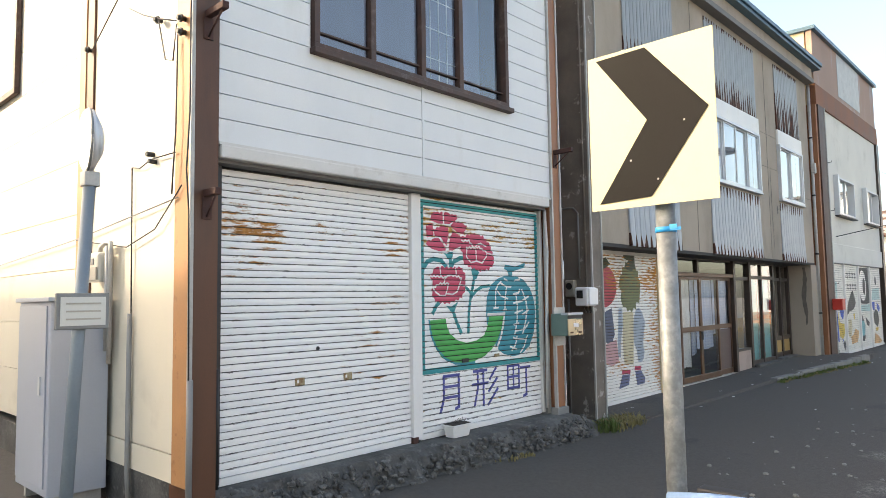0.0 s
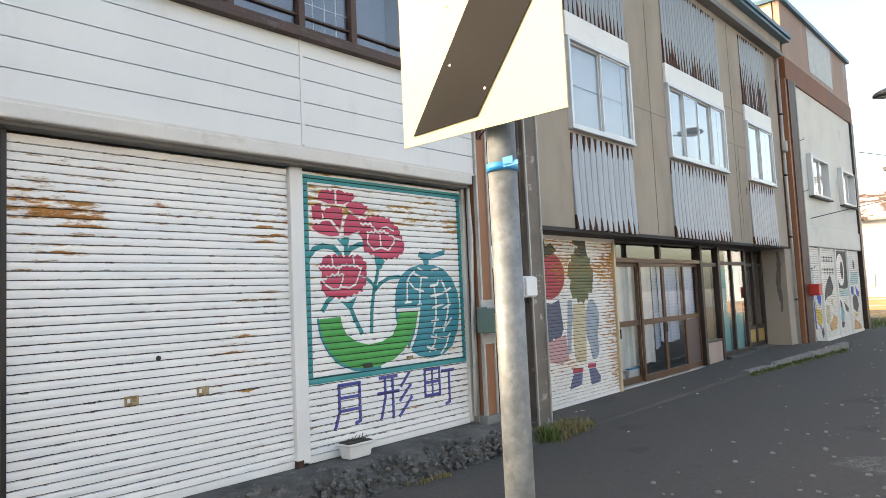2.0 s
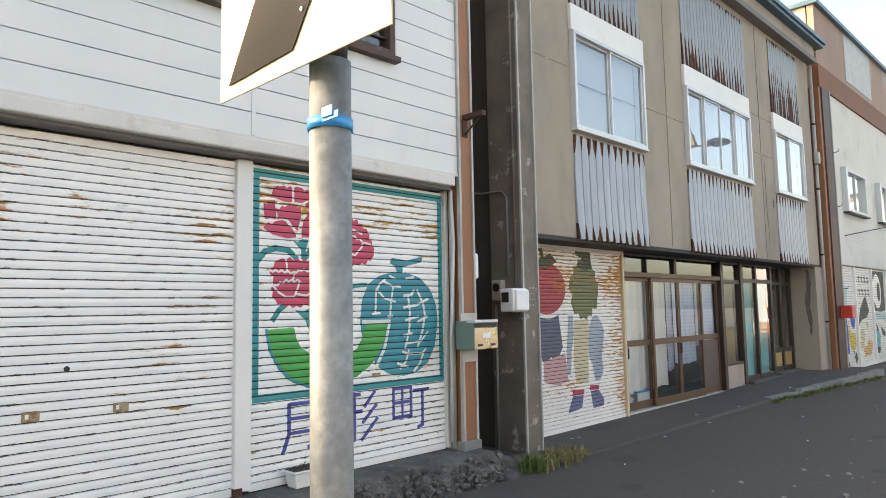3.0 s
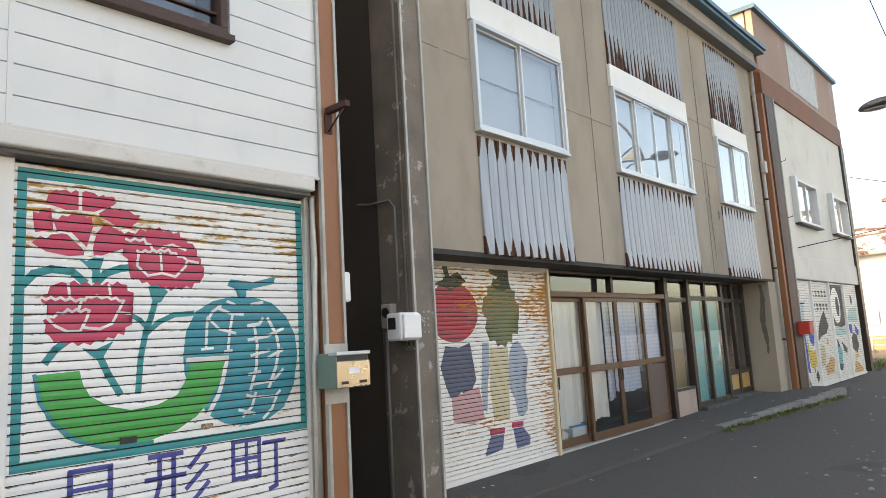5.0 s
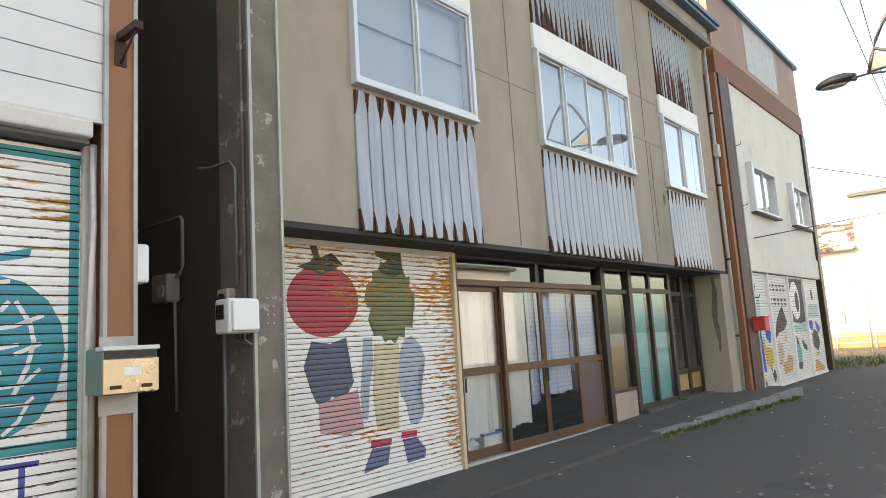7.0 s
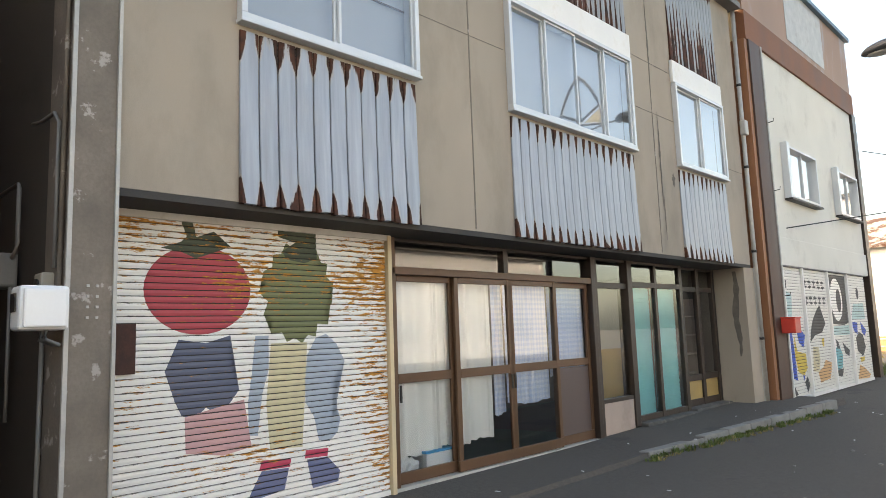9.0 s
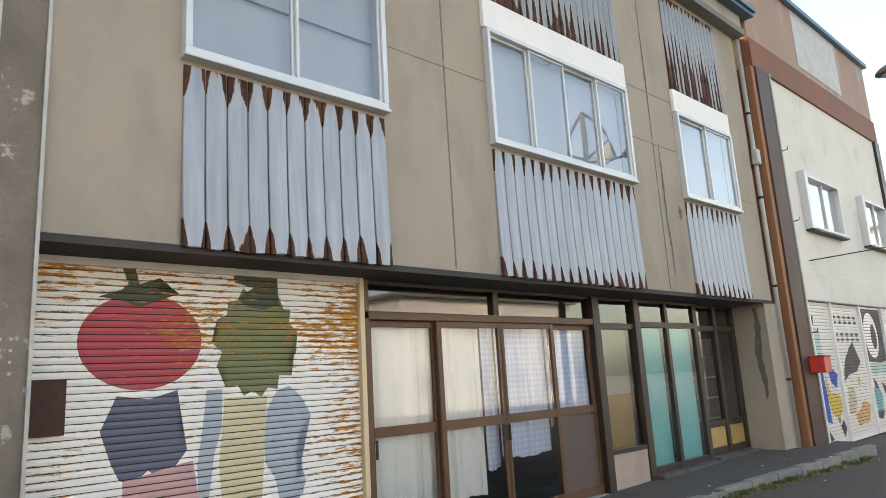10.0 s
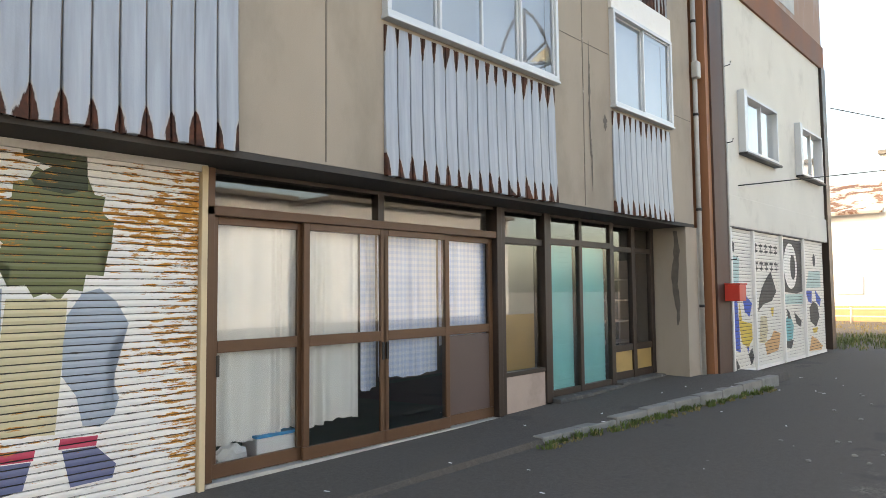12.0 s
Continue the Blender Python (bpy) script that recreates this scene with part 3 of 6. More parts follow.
while z < TOP1:
    h = min(0.5, TOP1 - z)
    pbox("board", (-9.62, -6.40, BY0 + 0.004, BY0 + 0.14, z + 0.006, z + h), M_SIDEWALL, side, bevel=0.002)
    z += 0.5
pbox("corner_trim", (-6.30, -6.14, BY0 - 0.02, BY0 + 0.14, 0.42, TOP1), M_BROWN, side, "brown vertical trim")
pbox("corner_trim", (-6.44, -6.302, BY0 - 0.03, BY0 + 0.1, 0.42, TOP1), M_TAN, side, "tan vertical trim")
sbox("foundation", (-9.62, -4.36, BY0 + 0.01, BY0 + 0.2, 0.0, 0.42), M_CONC, "stained concrete foundation of the house")
swin = thing("window_side", (-9.0, BY0, 4.0), "window in a brown frame high on the side wall", "window", kind="structure")
pbox("frame", (-9.6, -8.4, BY0 - 0.06, BY0 - 0.003, 4.05, 4.12), M_WINBR, swin, bevel=0.005)
pbox("frame", (-8.47, -8.4, BY0 - 0.06, BY0 - 0.003, 4.12, 5.3), M_WINBR, swin, bevel=0.005)
pbox("pane", (-9.6, -8.47, BY0 - 0.03, BY0 - 0.01, 4.12, 5.3), M_CURTAINUP, swin)

# fins at both ends
fin = thing("wall_fin_corner", (-4.4, 2.1, 0.3), "brown corner fin with orange side in a sun-brightened tone", "wall", kind="structure")
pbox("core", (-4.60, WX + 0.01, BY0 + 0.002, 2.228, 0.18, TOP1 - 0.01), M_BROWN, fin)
pbox("side_face", (-4.535, WX - 0.004, BY0 - 0.014, BY0 - 0.0005, 0.42, TOP1 - 0.01), M_TAN, fin, "orange-brown face with sunlight put into its colour")
pbox("edge_strip", (WX - 0.002, WX + 0.022, BY0 - 0.016, BY0 + 0.012, 0.42, TOP1 - 0.01), M_STRIP, fin, "pale metal edge strip")
fin2 = thing("wall_fin_far", (-4.4, 6.5, 0.3), "orange-brown end fin with pale edge strips", "wall", kind="structure")
pbox("core", (-9.6, WX + 0.01, 6.435, 6.605, 0.42, TOP1 - 0.01), M_ORANGE, fin2)
pbox("edge_strip", (WX - 0.01, WX + 0.028, 6.42, 6.445, 0.42, TOP1 - 0.01), M_STRIP, fin2)
pbox("edge_strip", (WX - 0.01, WX + 0.024, 6.598, 6.622, 0.42, TOP1 - 0.01), M_STRIP, fin2)
pbox("footing", (WX - 0.2, WX + 0.05, 6.40, 6.63, 0.2, 0.42), M_KERB, fin2, "concrete footing block", 0.01)

# shutter header, posts
head = thing("shutter_housing", (SX, 4.3, 2.7), "off-white metal shutter housing under the siding", "housing", kind="structure")
pbox("cover", (SX - 0.2, WX + 0.035, 2.24, 6.36, 2.715, 2.812), M_TRIM, head, bevel=0.012)
pbox("lip", (SX - 0.02, WX - 0.03, 2.24, 6.36, 2.69, 2.714), M_EAVE, head)
pbox("centre_post", (SX - 0.03, SX + 0.045, 4.275, 4.40, 0.37, 2.689), M_BOARD, head, "white centre post", 0.006)
pbox("guide_rail", (SX - 0.03, SX + 0.04, 6.365, 6.41, 0.36, 2.71), M_TRIM, head, bevel=0.005)
pbox("guide_rail", (SX - 0.03, SX + 0.03, 2.30, 2.335, 0.36, 2.689), M_DARKSTEEL, head, bevel=0.004)
pbox("rail_block", (SX - 0.02, SX + 0.05, 4.27, 4.33, 0.34, 0.40), M_RUSTSTEEL, head, "rusted foot of the post")

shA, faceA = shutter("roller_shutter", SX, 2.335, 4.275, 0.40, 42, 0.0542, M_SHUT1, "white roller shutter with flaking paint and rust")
pbox("bottom_bar", (SX - 0.02, SX + 0.012, 2.335, 4.275, 0.345, 0.398), M_BOARD, shA, "white bottom bar", 0.004)
for y in (3.04, 3.53):
    pbox("lock", (SX + 0.004, SX + 0.012, y - 0.045, y + 0.045, 1.0, 1.06), M_LOCK, shA, "tarnished brass lock plate", 0.002)
    pbox("lock_slot", (SX + 0.0125, SX + 0.015, y - 0.03, y - 0.012, 1.02, 1.045), M_BOARD, shA)
ptube("hole", [(SX - 0.001, 3.22, 1.285), (SX + 0.008, 3.22, 1.285)], 0.017, M_DARKSTEEL, shA, "round dark hole")
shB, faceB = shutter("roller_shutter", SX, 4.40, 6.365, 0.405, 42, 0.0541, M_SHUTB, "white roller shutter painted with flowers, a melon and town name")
pbox("bottom_bar", (SX - 0.02, SX + 0.012, 4.40, 6.365, 0.35, 0.403), M_BOARD, shB, "white bottom bar", 0.004)
pbox("lock", (SX + 0.006, SX + 0.014, 5.00, 5.10, 1.03, 1.07), M_DARKSTEEL, shB, bevel=0.002)
pbox("lock", (SX + 0.006, SX + 0.014, 5.52, 5.60, 1.055, 1.085), M_LOCK, shB, bevel=0.002)

# painted emblem
paint(shB, "painted_border", [[(4.425, 2.59), (6.365, 2.59), (6.365, 2.65), (4.425, 2.65)], [(4.425, 0.955), (6.36, 0.955), (6.36, 1.01), (4.425, 1.01)],
      [(4.425, 1.01), (4.475, 1.01), (4.475, 2.59), (4.425, 2.59)], [(6.305, 1.01), (6.36, 1.01), (6.36, 2.59), (6.305, 2.59)]], P_TEAL, faceB, 0.0015, "teal painted border")
for st, w in (([(4.47, 1.98), (4.52, 2.04), (4.61, 2.07), (4.72, 2.06), (4.79, 2.00)], 0.045), ([(4.86, 2.0), (4.91, 2.055), (5.0, 2.09), (5.08, 2.10)], 0.045),
              ([(4.855, 2.10), (4.855, 2.01)], 0.045), ([(5.225, 1.92), (5.19, 1.79), (5.155, 1.69), (5.125, 1.54), (5.11, 1.33)], 0.038),
              ([(5.47, 1.81), (5.34, 1.80), (5.24, 1.755), (5.165, 1.69)], 0.034), ([(5.05, 1.81), (5.12, 1.77), (5.165, 1.72)], 0.03),
              ([(4.70, 1.655), (4.64, 1.61), (4.59, 1.54)], 0.042), ([(4.87, 1.58), (4.93, 1.45), (5.0, 1.33)], 0.042)):
    paint(shB, "painted_stem", line(st, w), P_TEAL, faceB, 0.0022, "teal painted stem")
for lf_ in ([(4.75, 2.14), (4.80, 2.125), (4.84, 2.15), (4.90, 2.15), (4.88, 2.08), (4.83, 2.07)], [(5.17, 1.98), (5.24, 2.0), (5.30, 1.95), (5.25, 1.88), (5.20, 1.88)],
            [(4.78, 1.61), (4.86, 1.60), (4.96, 1.645), (4.90, 1.55), (4.85, 1.55)]):
    paint(shB, "painted_leaf", [lf_], P_TEAL, faceB, 0.0026, "teal painted calyx")


def toothed(pts, step, depth):
    """A line of points broken into saw teeth, like a carnation's petal edge."""
    out = []
    up = 1
    for (y0, z0), (y1, z1) in zip(pts, pts[1:]):
        l = math.hypot(y1 - y0, z1 - z0)
        n = max(1, round(l / step))
        for k in range(n):
            u = k / n
            out.append((y0 + (y1 - y0) * u - (z1 - z0) / l * depth * up, z0 + (z1 - z0) * u + (y1 - y0) / l * depth * up))
            up = -up
    return out + [pts[-1]]


# the first carnation, petal by petal: toothed rim, then plain inner edge
for rim, inner in (([(4.58, 2.45), (4.60, 2.53), (4.76, 2.545), (4.97, 2.525), (4.95, 2.48)], [(4.84, 2.43), (4.76, 2.43), (4.68, 2.425)]),
                   ([(4.53, 2.28), (4.51, 2.39), (4.60, 2.43)], [(4.585, 2.36), (4.615, 2.30)]),
                   ([(4.61, 2.36), (4.69, 2.395), (4.825, 2.40)], [(4.835, 2.34), (4.80, 2.21), (4.71, 2.295), (4.635, 2.30)]),
                   ([(4.51, 2.21), (4.55, 2.25), (4.69, 2.28)], [(4.785, 2.19), (4.785, 2.16), (4.70, 2.15), (4.58, 2.17)]),
                   ([(4.93, 2.465), (5.11, 2.44), (5.07, 2.34)], [(4.98, 2.35), (4.91, 2.385), (4.865, 2.42)]),
                   ([(4.90, 2.355), (4.97, 2.32), (5.07, 2.315), (5.03, 2.22)], [(4.89, 2.165), (4.84, 2.165), (4.835, 2.21), (4.855, 2.30)])):
    paint(shB, "painted_petal", [toothed(rim, 0.028, 0.009) + inner], P_RED, faceB, 0.0028, "carmine painted carnation petal")
paint(shB, "petal_line", line([(4.76, 2.54), (4.76, 2.43)], 0.02), P_WHITE, faceB, 0.0034)
for outline, strokes in (([(5.03, 2.25), (5.05, 2.31), (5.12, 2.34), (5.24, 2.36), (5.37, 2.34), (5.46, 2.27), (5.51, 2.20), (5.54, 2.12), (5.54, 2.04), (5.46, 1.985), (5.32, 1.965), (5.16, 2.0), (5.05, 2.04), (5.07, 2.09), (5.02, 2.17), (5.03, 2.25)],
                          ([(5.03, 2.27), (5.14, 2.28), (5.22, 2.21)], [(5.10, 2.20), (5.20, 2.21), (5.30, 2.22), (5.42, 2.17)], [(5.26, 2.24), (5.33, 2.26), (5.42, 2.23)], [(5.11, 2.20), (5.10, 2.11), (5.17, 2.05), (5.26, 2.07)],
                           [(5.25, 2.20), (5.26, 2.07), (5.35, 2.05), (5.42, 2.12), (5.43, 2.16), (5.51, 2.15)])),
                         ([(4.56, 1.91), (4.61, 1.96), (4.70, 2.0), (4.83, 1.99), (5.01, 2.0), (5.07, 1.94), (5.07, 1.86), (5.03, 1.82), (5.06, 1.75), (5.02, 1.69), (4.90, 1.65), (4.79, 1.63), (4.67, 1.645), (4.60, 1.68), (4.58, 1.77), (4.60, 1.83), (4.56, 1.91)],
                          ([(4.56, 1.90), (4.66, 1.90), (4.77, 1.89), (4.83, 1.915), (4.92, 1.91), (5.02, 1.89)], [(4.60, 1.79), (4.65, 1.81), (4.70, 1.83), (4.82, 1.83)], [(4.59, 1.79), (4.64, 1.74), (4.70, 1.71), (4.77, 1.71), (4.80, 1.77), (4.82, 1.83)],
                           [(4.79, 1.73), (4.88, 1.72), (4.95, 1.75), (4.98, 1.81), (5.02, 1.89)], [(4.78, 1.90), (4.76, 1.84)], [(4.70, 1.99), (4.71, 1.91)], [(4.93, 1.99), (4.94, 1.92)], [(4.98, 1.82), (5.06, 1.81)]))):
    paint(shB, "painted_flower", [toothed(outline, 0.032, 0.011)[:-1]], P_RED, faceB, 0.0028, "carmine painted carnation")
    for k, st in enumerate(strokes):
        paint(shB, "petal_line", line(toothed(st, 0.026, 0.007) if k < 2 else st, 0.016), P_WHITE, faceB, 0.0034)
melon = [(5.41, 1.41), (5.40, 1.53), (5.42, 1.69), (5.49, 1.82), (5.61, 1.89), (5.76, 1.925), (5.93, 1.92), (6.08, 1.88), (6.20, 1.78), (6.27, 1.65), (6.29, 1.50), (6.25, 1.28), (6.16, 1.13), (6.01, 1.05), (5.86, 1.035), (5.69, 1.07), (5.57, 1.14)]
paint(shB, "painted_melon", [melon], P_BLUE, faceB, 0.0024, "blue-green painted melon")
paint(shB, "melon_stalk", [[(5.72, 2.0), (5.75, 2.045), (5.93, 2.03), (6.11, 2.075), (6.10, 2.02), (5.93, 1.985), (5.87, 1.97), (5.87, 1.91), (5.81, 1.91), (5.81, 1.97)]], P_BLUE, faceB, 0.0024, "blue-green painted stalk")
for st, w in (([(5.56, 1.58), (5.57, 1.76), (5.61, 1.82), (5.67, 1.86)], 0.02), ([(5.57, 1.78), (5.66, 1.70), (5.78, 1.67)], 0.018), ([(5.66, 1.84), (5.75, 1.805), (5.84, 1.80)], 0.02), ([(5.76, 1.80), (5.735, 1.68), (5.72, 1.54)], 0.02),
              ([(5.53, 1.57), (5.61, 1.575)], 0.018), ([(5.70, 1.545), (5.75, 1.55)], 0.022), ([(5.93, 1.71), (5.95, 1.59), (5.94, 1.43), (5.89, 1.27)], 0.022), ([(6.04, 1.77), (6.11, 1.65), (6.13, 1.55), (6.10, 1.42), (6.04, 1.28)], 0.024),
              ([(5.88, 1.62), (6.03, 1.64), (6.17, 1.695)], 0.022), ([(5.90, 1.51), (6.05, 1.54)], 0.02), ([(6.04, 1.49), (6.16, 1.54)], 0.022), ([(5.88, 1.38), (5.97, 1.395)], 0.022), ([(5.90, 1.31), (6.08, 1.325), (6.16, 1.40)], 0.02),
              ([(5.86, 1.24), (5.93, 1.22), (6.09, 1.215), (6.13, 1.25)], 0.018), ([(5.93, 1.25), (5.90, 1.16), (5.83, 1.10)], 0.02), ([(5.80, 1.145), (5.92, 1.11)], 0.02), ([(6.10, 1.21), (6.06, 1.13), (5.99, 1.07)], 0.02),
              ([(5.88, 1.72), (5.97, 1.73), (6.0, 1.77)], 0.024), ([(5.91, 1.87), (6.0, 1.885)], 0.022), ([(5.72, 1.89), (5.78, 1.87)], 0.018)):
    paint(shB, "melon_net", line(st, w), P_WHITE, faceB, 0.0032, "white painted netting line")
bowl_o = [(4.53, 1.47), (4.54, 1.38), (4.60, 1.23), (4.71, 1.10), (4.83, 1.045), (5.0, 1.02), (5.19, 1.03), (5.36, 1.07), (5.49, 1.14), (5.58, 1.23), (5.65, 1.34), (5.70, 1.49)]
bowl_i = [(5.45, 1.49), (5.42, 1.38), (5.36, 1.29), (5.23, 1.24), (5.07, 1.225), (4.94, 1.26), (4.83, 1.33), (4.79, 1.40), (4.77, 1.48)]
paint(shB, "bowl_outline", line([(5.43, 1.505), (5.715, 1.505), (5.68, 1.36), (5.65, 1.27), (5.57, 1.14)], 0.03), P_WHITE, faceB, 0.0029)
paint(shB, "painted_bowl", [bowl_o + bowl_i], P_GREEN, faceB, 0.0034, "green painted crescent")
paint(shB, "bowl_shade", line([(4.535, 1.47), (4.565, 1.32), (4.64, 1.19), (4.76, 1.085), (4.90, 1.03), (5.05, 1.015), (5.2, 1.02)], 0.022), P_BLUE, faceB, 0.0040)
M1 = line([(4.73, 0.915), (4.73, 0.70), (4.68, 0.57)], 0.032) + line([(4.73, 0.915), (4.955, 0.915)], 0.03) + line([(4.95, 0.915), (4.95, 0.60), (4.90, 0.585)], 0.032) + line([(4.74, 0.81), (4.94, 0.81)], 0.026) + line([(4.74, 0.705), (4.94, 0.705)], 0.026)
M2 = line([(5.18, 0.925), (5.39, 0.925)], 0.03) + line([(5.16, 0.79), (5.41, 0.79)], 0.03) + line([(5.245, 0.925), (5.245, 0.75), (5.19, 0.575)], 0.03) + line([(5.335, 0.925), (5.335, 0.565)], 0.032) + line([(5.545, 0.935), (5.44, 0.825)], 0.03) + line([(5.56, 0.825), (5.42, 0.70)], 0.03) + line([(5.57, 0.715), (5.41, 0.565)], 0.03)
M3 = line([(5.75, 0.935), (5.75, 0.685)], 0.03) + line([(5.95, 0.935), (5.95, 0.685)], 0.03) + line([(5.75, 0.935), (5.95, 0.935)], 0.028) + line([(5.75, 0.695), (5.95, 0.695)], 0.028) + line([(5.75, 0.815), (5.95, 0.815)], 0.026) + line([(5.85, 0.935), (5.85, 0.695)], 0.026) + line([(5.985, 0.90), (6.16, 0.90)], 0.03) + line([(6.085, 0.90), (6.085, 0.60), (6.03, 0.585)], 0.032)
for s, w in ((M1, "moon"), (M2, "form"), (M3, "town")):
    paint(shB, "painted_character", s, P_INDIGO, faceB, 0.002, "indigo brush-painted character")

# broken concrete step under the shutters
bm = bmesh.new()
ny, prof = 150, [(-4.7, 0.345), (-4.46, 0.345), (-4.36, 0.342), (-4.27, 0.33), (-4.23, 0.275), (-4.19, 0.20), (-4.15, 0.13), (-4.10, 0.07)]
rows = []
for i in range(ny + 1):
    y = 2.24 + (6.98 - 2.24) * i / ny
    row = []
    for j, (x, z) in enumerate(prof):
        k = 0 if j < 1 else (0.15 if j < 3 else 1)
        n = noise.noise(Vector((y * 3.1, j * 0.7, 2))) * 0.05 * k + noise.noise(Vector((y * 9, j * 1.7, 5))) * 0.03 * k
        endf = max(0.0, (y - 6.6) / 0.38)
        wide = (max(-0.1, (y - 4) * 0.1) if y < 4 else (y - 4) * 0.045) * min(1, j / 3)
        row.append(bm.verts.new((x + wide + n * 1.2, y, max(0.05, z + n * 0.5 - endf * (z - 0.10) * 0.55))))
    rows.append(row)
for r0, r1 in zip(rows, rows[1:]):
    for j in range(len(prof) - 1):
        bm.faces.new((r0[j], r1[j], r1[j + 1], r0[j + 1]))
lo = [bm.verts.new((-4.4, 6.99, 0.05))]
bm.faces.new(rows[-1] + lo)
structure("step_concrete", bm, M_CONC, "broken rough concrete step under the shutters")

# wall brackets on the fins
for y, z, ln in ((2.14, 3.72, 0.26), (2.14, 2.42, 0.18), (6.52, 3.36, 0.26)):
    br = thing("wall_bracket", (WX, y, z), "rusted steel bracket on the house fin", "bracket", "brackets on the fins")
    pbox("arm", (WX, WX + ln, y - 0.025, y + 0.025, z, z + 0.05), M_RUSTSTEEL, br, bevel=0.004)
    pbox("plate", (WX + 0.01, WX + 0.02, y - 0.035, y + 0.035, z - 0.16, z), M_RUSTSTEEL, br)
    ptube("brace", [(WX + 0.015, y, z - 0.14), (WX + ln * 0.8, y, z)], 0.008, M_RUSTSTEEL, br)

# ======== middle shop ========
FX = -4.47       # wall face
DX = -4.93       # door line
CY0, CY1 = 7.53, 17.62
SOF = 2.40
TOP2 = 6.74
wins = [(8.56, 10.26, 2), (11.54, 14.03, 4), (15.25, 16.88, 2)]
ZS, ZT = 3.69, 4.88
bm = bmesh.new()
ys = [7.79] + [v for w in wins for v in (w[0], w[1])] + [CY1]
for a, b in zip(ys[0::2], ys[1::2]):
    box(bm, FX - 0.16, FX, a, b, SOF, TOP2)
for a, b, _ in wins:
    box(bm, FX - 0.16, FX, a, b, SOF, ZS)
    box(bm, FX - 0.16, FX, a, b, ZT, TOP2)
bmesh.ops.remove_doubles(bm, verts=bm.verts, dist=0.0001)
structure("wall_shop_front", bm, M_MORTAR, "stained beige mortar wall of the shop's upper storey")
for y in (10.98, 14.62):
    tagged(pbox("trim_crack_strip", (FX, FX + 0.004, y - 0.007, y + 0.007, SOF + 0.02, TOP2 - 0.05), M_PILLAR, None), "dark vertical wall joint", "trim", kind="structure")
for a, b, z in ((10.30, 11.5, 4.30), (14.06, 15.22, 4.30), (7.8, 8.5, 4.42), (14.06, 15.22, 5.0), (16.95, 17.6, 3.9)):
    tagged(pbox("trim_joint", (FX, FX + 0.003, a, b, z, z + 0.008), M_PILLAR, None), "thin horizontal wall joint", "trim", kind="structure")
sbox("wall_shop_side", (-14.0, FX - 0.02, CY0 + 0.03, CY0 + 0.2, 0.05, TOP2), M_MORTARDARK, "dark blotchy side wall in the narrow gap")
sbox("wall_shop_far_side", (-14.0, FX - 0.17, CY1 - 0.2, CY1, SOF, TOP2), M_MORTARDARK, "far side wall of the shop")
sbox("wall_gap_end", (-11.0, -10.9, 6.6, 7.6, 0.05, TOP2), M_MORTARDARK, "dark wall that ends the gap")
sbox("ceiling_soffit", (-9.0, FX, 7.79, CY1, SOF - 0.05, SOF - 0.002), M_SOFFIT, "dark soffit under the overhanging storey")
sbox("floor_upper", (-9.0, FX - 0.17, 7.8, CY1 - 0.2, SOF, SOF + 0.1), M_ROOM, "floor of the upstairs rooms")
sbox("wall_upstairs_back", (-8.0, -7.9, 7.8, CY1 - 0.2, SOF + 0.1, TOP2), M_ROOMUP, "plastered back wall upstairs")
pil = thing("pillar_corner", (FX, 7.65, 0.1), "worn concrete corner pillar with flaking patches", "pillar", kind="structure")
pbox("core", (FX - 0.42, FX + 0.012, CY0, 7.785, 0.08, TOP2), M_PILLAR, pil, bevel=0.008)
pbox("edge_bead", (FX + 0.012, FX + 0.03, 7.77, 7.79, 0.1, TOP2), M_STRIP, pil)
pbox("edge_bead", (FX + 0.004, FX + 0.026, CY0 - 0.012, CY0 + 0.012, 0.1, TOP2), M_STRIP, pil)
for k in range(8):
    pbox("bolt", (FX + 0.012, FX + 0.02, 7.63 + 0.05 * (k % 2), 7.645 + 0.05 * (k % 2), 1.62 + 0.06 * (k // 2), 1.635 + 0.06 * (k // 2)), M_STRIP, pil)

# eaves
eav = thing("roof_eaves", (FX, 12.5, TOP2), "grey eaves with a blue-green steel edge", "roof", kind="structure")
pbox("soffit", (FX - 0.5, FX + 0.18, CY0 - 0.1, CY1 + 0.1, TOP2, TOP2 + 0.10), M_EAVE, eav)
pbox("fascia", (FX + 0.02, FX + 0.15, CY0 - 0.12, CY1 + 0.06, TOP2 + 0.10, TOP2 + 0.34), M_MORTAR, eav)
pbox("gutter", (FX - 0.3, FX + 0.30, CY0 - 0.16, CY1 + 0.28, TOP2 + 0.34, TOP2 + 0.41), M_BLUEROOF, eav, "blue-green steel gutter edge", 0.01)
pbox("gutter_lip", (FX - 0.3, FX + 0.34, CY0 - 0.18, CY1 + 0.30, TOP2 + 0.41, TOP2 + 0.50), M_BLUEROOF, eav, bevel=0.01)
pbox("roof_deck", (-14.0, FX - 0.3, CY0 - 0.1, CY1 + 0.1, TOP2 + 0.10, TOP2 + 0.30), M_EAVE, eav)


